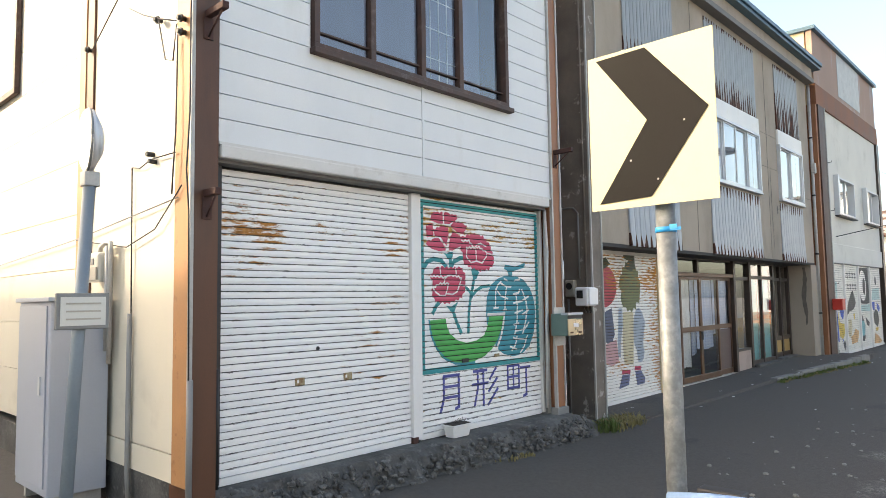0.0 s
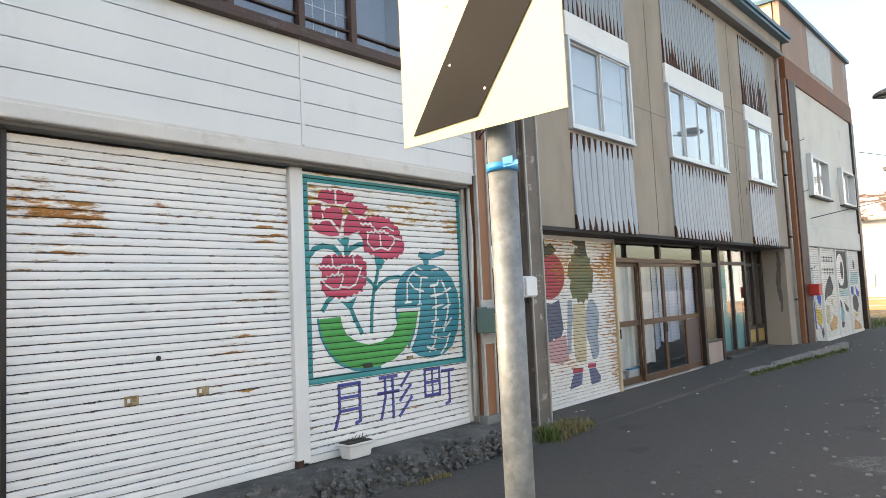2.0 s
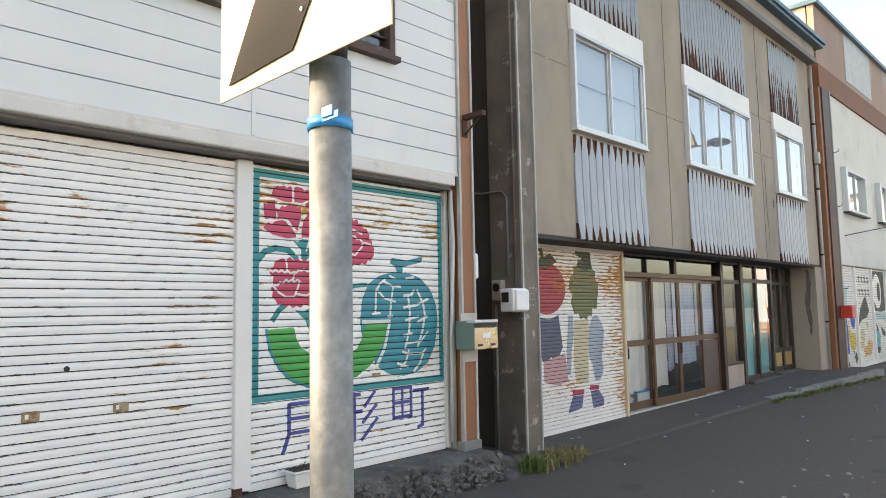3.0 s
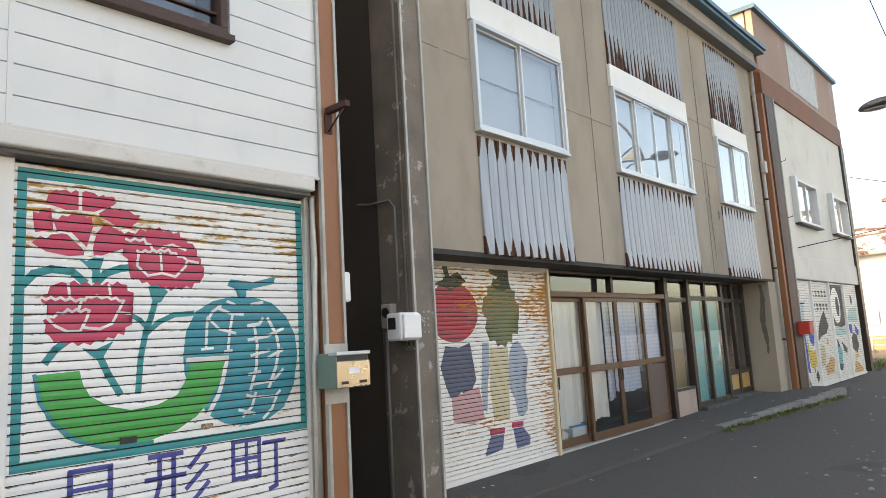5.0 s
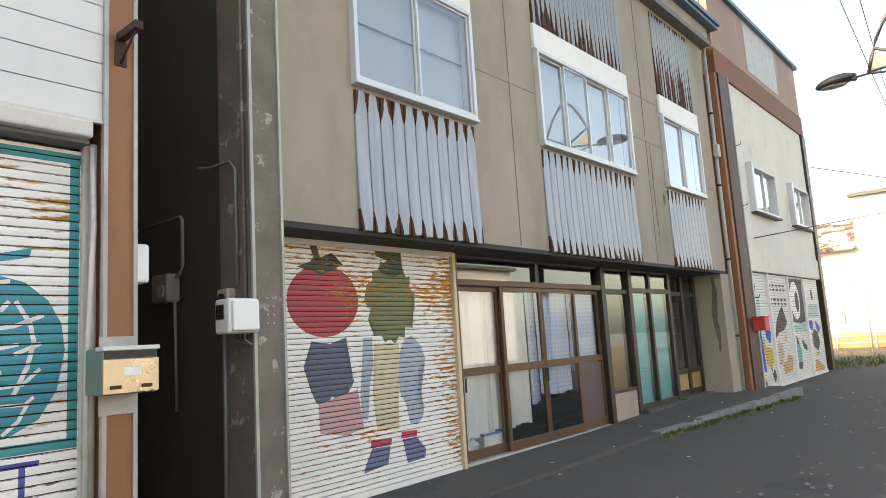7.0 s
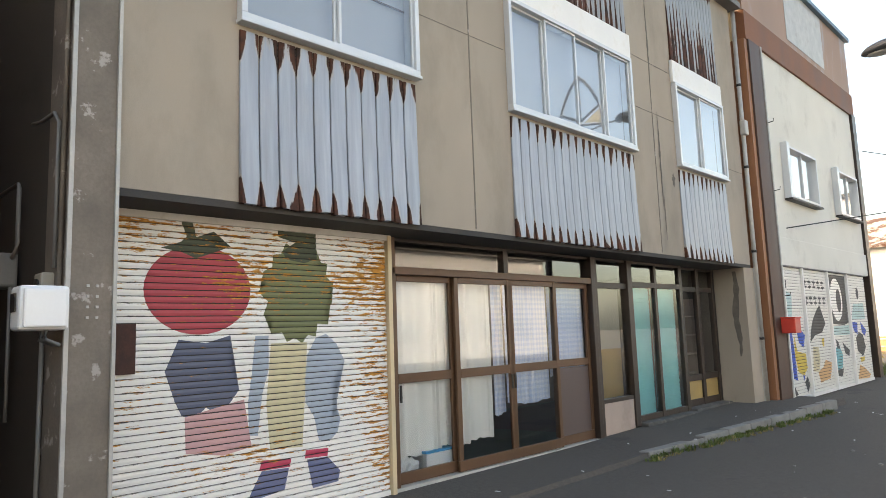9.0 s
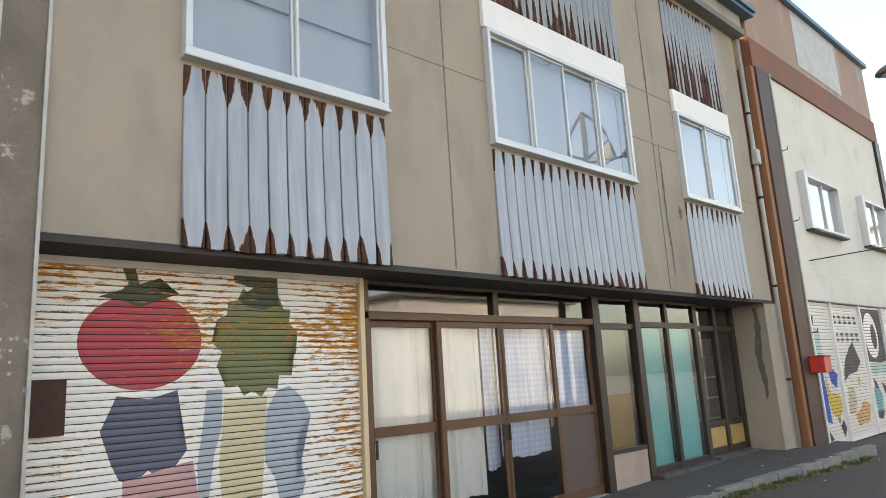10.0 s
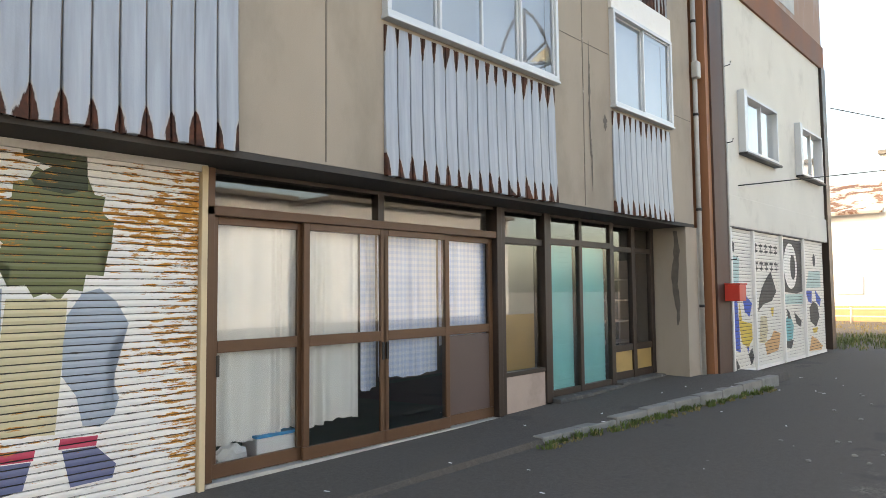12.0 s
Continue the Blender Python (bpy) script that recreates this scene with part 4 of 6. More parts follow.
def cladding(y0, y1, z0, z1, nrib, material, label, x=FX, curl=0.0, seed=0):
    """A sheet made of standing-seam strips, its lower hem bent unevenly."""
    rnd = random.Random(seed)
    sheet = thing("metal_cladding", (x, (y0 + y1) / 2, z0), label, "cladding", "metal sheets round the windows")
    pitch = (y1 - y0) / nrib
    nz = 8
    for i in range(nrib):
        bm = bmesh.new()
        fs = ((0.025, 0.0), (0.035, 0.010), (0.07, 0.014), (0.5, 0.016), (0.93, 0.014), (0.965, 0.010), (0.975, 0.0))
        cols = []
        w = rnd.uniform(-0.02, 0.02)
        for f, dx in fs:
            jit = rnd.uniform(-0.014, 0.006)
            col = []
            for k in range(nz + 1):
                v = k / nz
                xx = x + 0.003 + dx * (1 + 0.7 * (1 - v) ** 2) + (curl * (1 - v) ** 3 if dx else 0)
                col.append(bm.verts.new((xx, y0 + (i + f + w * (1 - v) * (dx > 0)) * pitch, z0 + (z1 - z0) * v + jit * (1 - v) ** 2)))
            cols.append(col)
        for a, b in zip(cols, cols[1:]):
            for k in range(nz):
                bm.faces.new((a[k], b[k], b[k + 1], a[k + 1]))
        bm.faces.new([c[0] for c in cols][::-1])
        bm.faces.new([c[-1] for c in cols])
        bm.faces.new(cols[0][::-1] + cols[-1])
        part("strip", bm, material, sheet)
    return sheet


ribs = (11, 17, 11)
for (a, b, n), nr, top, rise in zip(wins, ribs, (6.62, 6.62, 6.66), (0.5, 0.8, 1.4)):
    p, pu = (b - a - 0.02) / nr, (b - a - 0.02) / (nr + 4)
    mlow = sheet_metal("zinc_low", p, a + 0.01, SOF, 3.62, 0.30, 0.36, head=0.12)
    cladding(a + 0.01, b - 0.01, SOF - 0.01, 3.62, nr, mlow, "galvanised metal sheet with rusted seams below a window", curl=0.02, seed=nr)
    mup = sheet_metal("zinc_high", pu, a + 0.01, 5.21, top, rise, 0.15, col=(0.235, 0.237, 0.235), head=0.35 * rise)
    cladding(a + 0.01, b - 0.01, 5.21, top, nr + 4, mup, "corrugated metal sheet rusted brown above a window", seed=nr + 3)
    wn_ = thing("window_shop_upper", (FX, (a + b) / 2, ZS), "white aluminium sliding window with pale curtain behind", "window", "upper shop windows", "structure")
    frame_bars(wn_, FX - 0.08, FX + 0.07, a, b, ZS, ZT, 0.045, M_ALU)
    pbox("window_sill", (FX - 0.02, FX + 0.085, a - 0.01, b + 0.01, ZS - 0.03, ZS - 0.002), M_ALU, wn_, "white sill", 0.006)
    pbox("head_board", (FX + 0.001, FX + 0.05, a - 0.02, b + 0.02, ZT + 0.003, 5.205), M_BOARD, wn_, "white head panel", 0.006)
    yw = (b - a - 0.09) / n
    for i in range(n):
        y0 = a + 0.045 + i * yw
        xo = FX + (0.03 if i % 2 else 0.0)
        frame_bars(wn_, xo - 0.015, xo + 0.015, y0 + 0.001, y0 + yw - 0.001, ZS + 0.046, ZT - 0.046, 0.024, M_ALU, "sash")
        pane(wn_, xo, y0 + 0.024, y0 + yw - 0.024, ZS + 0.07, ZT - 0.07)
    drape(wn_, FX - 0.10, a + 0.02, b - 0.02, ZS - 0.1, ZT, M_CURTAINUP, folds=int((b - a) * 2), depth=0.006, label="pale bluish curtain", seed=n)
    if n == 2 and a < 9:
        pbox("inner_bar", (FX - 0.075, FX - 0.065, a + 0.05, b - 0.05, 4.30, 4.315), M_WINBR, wn_)

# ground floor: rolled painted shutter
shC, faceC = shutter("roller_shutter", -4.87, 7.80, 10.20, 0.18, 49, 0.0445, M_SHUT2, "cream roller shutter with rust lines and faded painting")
pbox("bottom_bar", (-4.89, -4.858, 7.80, 10.20, 0.115, 0.178), M_BOARD, shC, "white bottom bar", 0.004)
pbox("guide_rail", (-4.90, -4.83, 10.205, 10.25, 0.12, 2.34), M_CREAMSTEEL, shC, "rust-stained yellow guide rail", 0.004)
pbox("shutter_head", (-4.95, -4.84, 7.80, 10.25, 2.30, 2.348), M_TRIM, shC)
A2 = [("painted_patch", P_TOMATO, [blob(8.50, 1.83, 0.39, 0.31, 36)], "round faded red painted shape"),
      ("painted_patch", P_DKGREEN, [[(8.36, 2.30), (8.44, 2.31), (8.47, 2.20), (8.60, 2.25), (8.57, 2.16), (8.73, 2.15), (8.58, 2.09), (8.47, 2.05), (8.36, 2.09), (8.22, 2.11), (8.36, 2.16), (8.40, 2.20)]], "dark green painted leaf shape"),
      ("painted_patch", P_OLIVE, [blob(9.30, 1.82, 0.31, 0.37, 30, 0.09, seed=5)], "olive painted shape"),
      ("painted_patch", P_DKGREEN, [[(9.12, 2.31), (9.47, 2.33), (9.48, 2.10), (9.36, 2.06), (9.20, 2.08), (9.16, 2.14), (9.28, 2.22), (9.13, 2.25)]], "dark green painted shape"),
      ("painted_patch", P_NAVY, [[(8.35, 1.49), (8.26, 1.28), (8.33, 1.08), (8.38, 0.98), (8.47, 0.95), (8.55, 1.02), (8.66, 0.95), (8.80, 1.12), (8.74, 1.28), (8.73, 1.51), (8.55, 1.46)]], "faded navy painted shape"),
      ("painted_patch", P_PINK, [[(8.40, 0.97), (8.84, 1.05), (8.90, 0.71), (8.68, 0.68), (8.41, 0.73)]], "faded pink painted shape"),
      ("painted_patch", P_SAND, [[(9.06, 1.44), (9.38, 1.44), (9.36, 1.08), (9.33, 0.65), (9.05, 0.67), (9.02, 1.0)]], "sand-coloured painted shape"),
      ("painted_patch", P_PALEBLUE, [[(9.46, 1.47), (9.56, 1.50), (9.66, 1.42), (9.74, 1.28), (9.66, 1.18), (9.60, 1.06), (9.64, 0.96), (9.69, 0.82), (9.66, 0.72), (9.58, 0.66), (9.48, 0.68), (9.44, 0.86), (9.36, 0.98), (9.36, 1.16), (9.38, 1.34)]], "pale blue painted shape"),
      ("painted_patch", P_PALEBLUE, [[(8.93, 1.50), (9.04, 1.50), (9.04, 1.25), (8.97, 1.02), (8.95, 0.78), (8.88, 0.79), (8.87, 1.02), (8.90, 1.22)]], "pale blue painted shape"),
      ("painted_patch", P_CRIMSON, [[(8.98, 0.60), (9.23, 0.58), (9.22, 0.52), (8.96, 0.53)], [(9.36, 0.62), (9.57, 0.61), (9.56, 0.55), (9.35, 0.56)]], "red painted strip"),
      ("painted_patch", P_SLATE, [[(8.98, 0.525), (9.21, 0.515), (9.17, 0.36), (8.87, 0.33), (8.89, 0.38)], [(9.37, 0.55), (9.56, 0.545), (9.68, 0.42), (9.66, 0.34), (9.42, 0.33)]], "slate blue painted shape")]
for k, (n_, m_, s_, l_) in enumerate(A2):
    paint(shC, n_, s_, m_, faceC, 0.0016 + 0.0004 * (k % 4), l_)
tagged(pbox("notice_plate", (-4.855, -4.84, 7.84, 8.06, 1.28, 1.60), M_RUSTSTEEL, None, bevel=0.004), "dark rusted metal plate on the shutter edge", "plate")


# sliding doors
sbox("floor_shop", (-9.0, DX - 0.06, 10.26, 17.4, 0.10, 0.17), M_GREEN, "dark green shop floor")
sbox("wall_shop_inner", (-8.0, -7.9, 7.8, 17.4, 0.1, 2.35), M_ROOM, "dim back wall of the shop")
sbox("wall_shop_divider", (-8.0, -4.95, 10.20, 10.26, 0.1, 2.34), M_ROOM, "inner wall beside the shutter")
door = thing("door_sliding", (DX, 11.9, 0.15), "brown aluminium four-leaf sliding door with curtains behind glass", "door", kind="structure")
pbox("sill_rail", (DX - 0.08, DX + 0.07, 10.27, 13.54, 0.13, 0.165), M_STRIP, door, "worn metal threshold")
pbox("head_rail", (DX - 0.08, DX + 0.06, 10.26, 13.54, 2.01, 2.08), M_DOORBR, door, bevel=0.006)
pbox("jamb", (DX - 0.08, DX + 0.06, 10.255, 10.325, 0.165, 2.345), M_DOORBR, door, bevel=0.006)
pbox("jamb", (DX - 0.08, DX + 0.07, 13.50, 13.58, 0.165, 2.345), M_DARKBR, door, bevel=0.006)
pbox("top_rail", (DX - 0.08, DX + 0.02, 10.33, 13.50, 2.315, 2.345), M_DARKBR, door)
pbox("transom_post", (DX - 0.06, DX + 0.03, 11.88, 11.95, 2.08, 2.315), M_DARKBR, door)
for a, b in ((10.33, 11.88), (11.95, 13.50)):
    pane(door, DX - 0.01, a, b, 2.08, 2.315)
leaf = [(10.33, 11.12), (11.09, 11.95), (11.93, 12.78), (12.75, 13.50)]
for i, (a, b) in enumerate(leaf):
    xo = DX + (0.028 if i in (1, 2) else -0.02)
    lf = pbox("leaf", (xo - 0.016, xo + 0.016, a, b, 0.17, 0.27), M_DOORBR, door, bevel=0.003)
    for d in ((a, b, 1.955, 2.008), (a, b, 1.04, 1.125)):
        pbox("leaf_rail", (xo - 0.016, xo + 0.016, d[0] + 0.058, d[1] - 0.058, d[2], d[3]), M_DOORBR, lf, bevel=0.003)
    for y in (a, b - 0.055):
        pbox("leaf_stile", (xo - 0.0165, xo + 0.0165, y, y + 0.055, 0.272, 2.008), M_DOORBR, lf, bevel=0.003)
    pane(lf, xo, a + 0.055, b - 0.055, 1.125, 1.955)
    if i == 3:
        pbox("panel", (xo - 0.004, xo + 0.004, a + 0.055, b - 0.055, 0.27, 1.03), M_MAUVE, lf, "dull mauve lower panel")
    else:
        pane(lf, xo, a + 0.055, b - 0.055, 0.27, 1.04)
for y, s in ((11.915, 0), (11.965, 0), (10.36, 0)):
    pbox("handle", (DX + 0.045, DX + 0.058, y - 0.012, y + 0.012, 0.88, 1.03), M_DARKSTEEL, door, bevel=0.003)
cur = [(10.36, 10.85, 0.36, 1.96), (10.84, 11.12, 0.40, 1.96), (11.13, 11.74, 0.40, 1.96)]
for k, (a, b, z0, z1) in enumerate(cur):
    c = thing("curtain", (DX - 0.085, (a + b) / 2, z0), "white cloth curtain hanging behind the shop door", "curtain", "door curtains")
    drape(c, DX - 0.085, a, b, z0, z1, M_CURTAIN, "cloth", folds=3 + k, depth=0.026, seed=k + 11)


def check_cloth():
    m, nt, b = base_mat("blue_check_cloth", 0.9)
    g = nt.nodes.new("ShaderNodeNewGeometry")
    xyz = nt.nodes.new("ShaderNodeSeparateXYZ")
    nt.links.new(g.outputs["Position"], xyz.inputs[0])
    s1 = math_(nt, 'GREATER_THAN', math_(nt, 'FRACT', math_(nt, 'MULTIPLY', xyz.outputs["Y"], 18)), 0.5)
    s2 = math_(nt, 'GREATER_THAN', math_(nt, 'FRACT', math_(nt, 'MULTIPLY', xyz.outputs["Z"], 18)), 0.5)
    k = math_(nt, 'MULTIPLY', math_(nt, 'ADD', s1, s2), 0.4)
    nt.links.new(mixc(nt, k, (0.68, 0.74, 0.84), (0.42, 0.55, 0.78)), b.inputs["Base Color"])
    return m


M_CHECK = check_cloth()
for k, (a, b, z0) in enumerate(((11.76, 11.93, 0.62), (11.96, 12.72, 0.70), (12.76, 13.48, 0.95))):
    c = thing("curtain", (DX - 0.085, (a + b) / 2, z0), "blue and white checked curtain behind the shop door", "curtain", "checked curtains")
    drape(c, DX - 0.085, a, b, z0, 1.97, M_CHECK, "cloth", folds=4, depth=0.02, seed=k + 31)
bx = thing("storage_box", (DX - 0.13, 10.95, 0.17), "white polystyrene box with blue rim", "box")
pbox("tub", (DX - 0.26, DX - 0.05, 10.74, 11.10, 0.17, 0.375), M_WHITEPL, bx, bevel=0.01)
pbox("rim", (DX - 0.265, DX - 0.045, 10.735, 11.105, 0.377, 0.40), M_TAPE, bx, "blue rim", 0.004)
bm = bmesh.new()
bmesh.ops.create_icosphere(bm, subdivisions=3, radius=1.0)
for v in bm.verts:
    n = noise.noise(v.co * 2.3) * 0.35 + noise.noise(v.co * 6) * 0.15
    v.co = Vector((DX - 0.12 + v.co.x * 0.06 * (1 + n), 10.56 + v.co.y * 0.13 * (1 + n), 0.27 + v.co.z * 0.10 * (1 + n)))
tagged(part("plastic_bag", bm, M_WHITEPL, None), "crumpled white plastic bag on the shop floor", "bag")

# narrow window beside the door
nw = thing("window_narrow", (DX, 14.0, 0.2), "narrow shop window in a dark frame over a pale board", "window", kind="structure")
pbox("post", (DX - 0.08, DX + 0.05, 13.582, 13.66, 0.17, 2.345), M_DARKBR, nw, bevel=0.005)
pbox("post", (DX - 0.08, DX + 0.06, 14.385, 14.50, 0.2, 2.345), M_DARKBR, nw, bevel=0.005)
pbox("lower_board", (DX - 0.03, DX + 0.035, 13.662, 14.384, 0.17, 0.55), M_PINKWOOD, nw, "pale stained lower board")
pbox("rail", (DX - 0.05, DX + 0.045, 13.662, 14.384, 0.552, 0.60), M_DARKBR, nw, bevel=0.004)
pbox("rail", (DX - 0.05, DX + 0.03, 13.662, 14.384, 1.97, 2.04), M_DARKBR, nw, bevel=0.004)
pbox("rail", (DX - 0.05, DX + 0.03, 13.662, 14.384, 2.315, 2.345), M_DARKBR, nw)
pane(nw, DX, 13.662, 14.384, 0.60, 1.97)
pane(nw, DX, 13.662, 14.384, 2.04, 2.315)
pbox("back_panel", (DX - 0.12, DX - 0.10, 13.66, 14.38, 0.5, 1.2), M_AMBER, nw, "amber inner panel")
# Added panel whose pale colour stands for the reflection in the upper glass.
pbox("back_panel", (DX - 0.12, DX - 0.10, 13.66, 14.38, 1.202, 1.97), M_BEIGEPL, nw, "added pale panel in place of the pane's reflection")
# teal leaves
td = thing("door_teal", (DX, 15.25, 0.25), "dark-framed glass double door with teal blind behind", "door", kind="structure")
pbox("threshold", (DX - 0.1, DX + 0.16, 14.50, 16.0, 0.14, 0.235), M_CONC, td, "low concrete threshold", 0.01)
for a, b in ((14.502, 14.56), (15.17, 15.24), (15.93, 16.03)):
    pbox("stile", (DX - 0.05, DX + 0.03, a, b, 0.24, 2.345), M_DARKBR, td, bevel=0.004)
for a, b in ((14.56, 15.17), (15.24, 15.93)):
    pbox("rail", (DX - 0.03, DX + 0.02, a, b, 0.24, 0.31), M_DARKBR, td)
    pbox("rail", (DX - 0.05, DX + 0.03, a, b, 2.0, 2.07), M_DARKBR, td)
    pbox("rail", (DX - 0.05, DX + 0.03, a, b, 2.315, 2.345), M_DARKBR, td)
    pane(td, DX, a, b, 0.31, 2.0)
    pane(td, DX, a, b, 2.07, 2.315)
    bl = part("blind", (lambda q: (box(q, DX - 0.09, DX - 0.08, a, b, 0.26, 2.0), q)[1])(bmesh.new()), M_TEAL, td, "ribbed teal blind")
    for k in range(28):
        pbox("blind_slat", (DX - 0.078, DX - 0.068, a + 0.01, b - 0.01, 0.30 + k * 0.06, 0.335 + k * 0.06), M_TEAL, bl)
# recessed entrance
re = thing("door_recessed", (DX - 0.06, 16.7, 0.3), "dark-framed entrance doors with ochre lower panels", "door", kind="structure")
for a, b in ((16.04, 16.10), (16.68, 16.78), (17.26, 17.36)):
    pbox("stile", (DX - 0.12, DX - 0.05, a, b, 0.26, 2.345), M_DARKBR, re, bevel=0.004)
for a, b in ((16.10, 16.68), (16.78, 17.26)):
    for z0, z1 in ((0.26, 0.36), (0.63, 0.72), (1.98, 2.05), (2.315, 2.345)):
        pbox("rail", (DX - 0.11, DX - 0.06, a, b, z0, z1), M_DARKBR, re, bevel=0.003)
    pbox("lower_panel", (DX - 0.10, DX - 0.08, a, b, 0.36, 0.63), M_AMBER, re, "ochre lower panel")
    pane(re, DX - 0.085, a, b, 0.72, 1.98)
    pane(re, DX - 0.085, a, b, 2.05, 2.315)
sbox("threshold_entrance", (DX - 0.15, DX + 0.12, 16.04, 17.3, 0.15, 0.26), M_CONC, "crumbling concrete entrance step", 0.012)
sh_ = thing("shelf_unit", (DX - 0.5, 16.9, 0.3), "dim shelves inside the entrance", "shelf")
for z in (0.7, 1.0, 1.3, 1.6):
    pbox("shelf", (DX - 0.6, DX - 0.35, 16.15, 17.3, z, z + 0.02), M_PINKWOOD, sh_)
for y in (16.15, 17.28):
    pbox("side", (DX - 0.6, DX - 0.35, y, y + 0.02, 0.17, 1.9), M_PINKWOOD, sh_)
# splayed end pillar
bm = bmesh.new()
ring = [(FX - 0.60, 17.38), (FX - 0.02, 17.36), (FX + 0.02, 17.72), (FX - 0.6, 17.72)]
lo = [bm.verts.new((x, y, 0.15)) for x, y in ring]
hi = [bm.verts.new((x, y, SOF - 0.05)) for x, y in ring]
for i in range(4):
    bm.faces.new((lo[i], lo[(i + 1) % 4], hi[(i + 1) % 4], hi[i]))
bm.faces.new(hi)
bm.faces.new(lo[::-1])
structure("pillar_end", bm, M_MORTAR, "beige mortar end pillar of the shop front")
sbox("trim_pillar_end", (FX + 0.0, FX + 0.045, 17.66, 17.735, 0.15, SOF - 0.05), M_STRIP, "pale edge strip on the end pillar", 0.006)
bm = bmesh.new()
rs = random.Random(77)
stain = [[], []]
for k in range(15):
    u = k / 14
    mid, wd = FX - 0.18 + 0.02 * math.sin(u * 9), 0.045 * (0.35 + math.sin(math.pi * min(1, u * 0.9 + 0.1))) * rs.uniform(0.6, 1.1)
    for sd in (0, 1):
        xx = mid + (2 * sd - 1) * wd
        stain[sd].append(bm.verts.new((xx, 17.38 - 0.02 * (xx - FX + 0.60) / 0.58 - 0.004, 2.30 - 1.35 * u)))
for k in range(14):
    bm.faces.new((stain[0][k], stain[1][k], stain[1][k + 1], stain[0][k + 1]))
tagged(part("trim_stain", bm, M_STAIN, None), "dark run-off stain on the end pillar", "stain", kind="structure")
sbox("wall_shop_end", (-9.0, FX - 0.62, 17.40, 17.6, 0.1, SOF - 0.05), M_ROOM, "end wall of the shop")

# ======== far white house with painted shutters ========
GX = -4.35
GY0, GY1 = 18.52, 24.55
bm = bmesh.new()
w3 = [(19.35, 21.0), (22.45, 24.0)]
z0, z1 = 3.70, 4.66
for a, b in ((GY0, 19.35), (21.0, 22.45), (24.0, GY1)):
    box(bm, GX - 0.15, GX, a, b, 2.45, 6.28)
for a, b in w3:
    box(bm, GX - 0.15, GX, a, b, 2.45, z0)
    box(bm, GX - 0.15, GX, a, b, z1, 6.28)
bmesh.ops.remove_doubles(bm, verts=bm.verts, dist=0.0001)
structure("wall_far_house", bm, M_B3WHITE, "off-white mortar wall of the far house")
sbox("wall_far_panel", (GX - 0.1, GX + 0.03, GY0 + 0.02, GY1 - 0.05, 2.44, 2.93), M_B3WHITE, "white panel above the far shutters", 0.01)
sbox("wall_far_body", (-14.0, GX - 0.16, 17.95, GY1, 0.1, 8.15), M_CREAMSTEEL, "cream steel side and body of the far house")
sbox("trim_band", (GX - 0.1, GX + 0.04, 17.90, GY1 + 0.05, 6.28, 6.80), M_B3BAND, "rust-brown band round the far house")
sbox("wall_far_top", (GX - 0.12, GX + 0.01, 17.92, GY1 + 0.02, 6.80, 8.15), M_B3TOP, "faded pinkish metal parapet with grey patches")
sbox("roof_far", (-14.0, GX + 0.1, 17.86, GY1 + 0.1, 8.15, 8.24), M_BLUEROOF, "blue-green flat roof edge")
fin3 = thing("wall_fin_brown", (GX, 18.2, 0.2), "dark brown fin between the shop and far house", "wall", kind="structure")
pbox("core", (GX - 0.3, GX + 0.06, 17.96, 18.47, 0.15, 6.28), M_FINDARK, fin3)
pbox("orange_post", (GX - 0.3, GX + 0.03, 17.83, 17.955, 0.15, 6.27), M_ORANGE, fin3, "orange-brown post")
pbox("edge_strip", (GX + 0.04, GX + 0.075, 18.472, 18.515, 0.15, 6.28), M_STRIP, fin3, "pale edge strip")
for z in (1.9, 3.7, 4.9):
    ptube("hook", [(GX + 0.05, 18.49, z), (GX + 0.16, 18.49, z + 0.01), (GX + 0.17, 18.49, z + 0.06)], 0.008, M_DARKSTEEL, fin3)
rp = thing("drain_pipe", (FX + 0.05, 17.68, 0.2), "weathered grey drain pipe at the shop's end", "pipe")
ptube("pipe", [(FX + 0.05, 17.69, 0.16), (FX + 0.05, 17.69, TOP2 - 0.02)], 0.035, M_STRIP, rp, seg=12)
for z in (1.2, 2.6, 4.0, 5.4):
    ptube("band", [(FX + 0.05, 17.69, z), (FX + 0.05, 17.69, z + 0.04)], 0.041, M_DARKSTEEL, rp, seg=12)
pbox("junction_cover", (FX + 0.03, FX + 0.13, 17.60, 17.74, 4.55, 4.80), M_STRIP, rp, bevel=0.02)
sbox("trim_far_end", (GX - 0.2, GX + 0.06, 24.3, GY1 + 0.04, 0.15, 6.28), M_DARKBR, "dark end post of the far house")
for a, b in w3:
    fw = thing("window_far", (GX, (a + b) / 2, z0), "white aluminium window with shutter box beside", "window", "far house windows", "structure")
    frame_bars(fw, GX - 0.08, GX + 0.09, a, b, z0, z1, 0.04, M_ALU)
    ym = (a + b) / 2 + 0.1
    pbox("mullion", (GX - 0.03, GX + 0.03, ym - 0.02, ym + 0.02, z0 + 0.04, z1 - 0.04), M_ALU, fw)
    pane(fw, GX, a + 0.04, b - 0.04, z0 + 0.04, z1 - 0.04)
    pbox("window_sill", (GX, GX + 0.14, a - 0.14, b + 0.02, z0 - 0.065, z0 - 0.032), M_DARKSTEEL, fw, "dark sill", 0.005)
    pbox("side_box", (GX + 0.001, GX + 0.12, a - 0.14, a - 0.003, z0 - 0.03, z1 + 0.04), M_ALU, fw, "white shutter box", 0.006)
    drape(fw, GX - 0.12, a, b, z0, z1, M_CURTAINUP, folds=8, depth=0.01, seed=int(a))
ex = [18.66, 19.69, 21.20, 22.55, 24.08]
faces3 = []
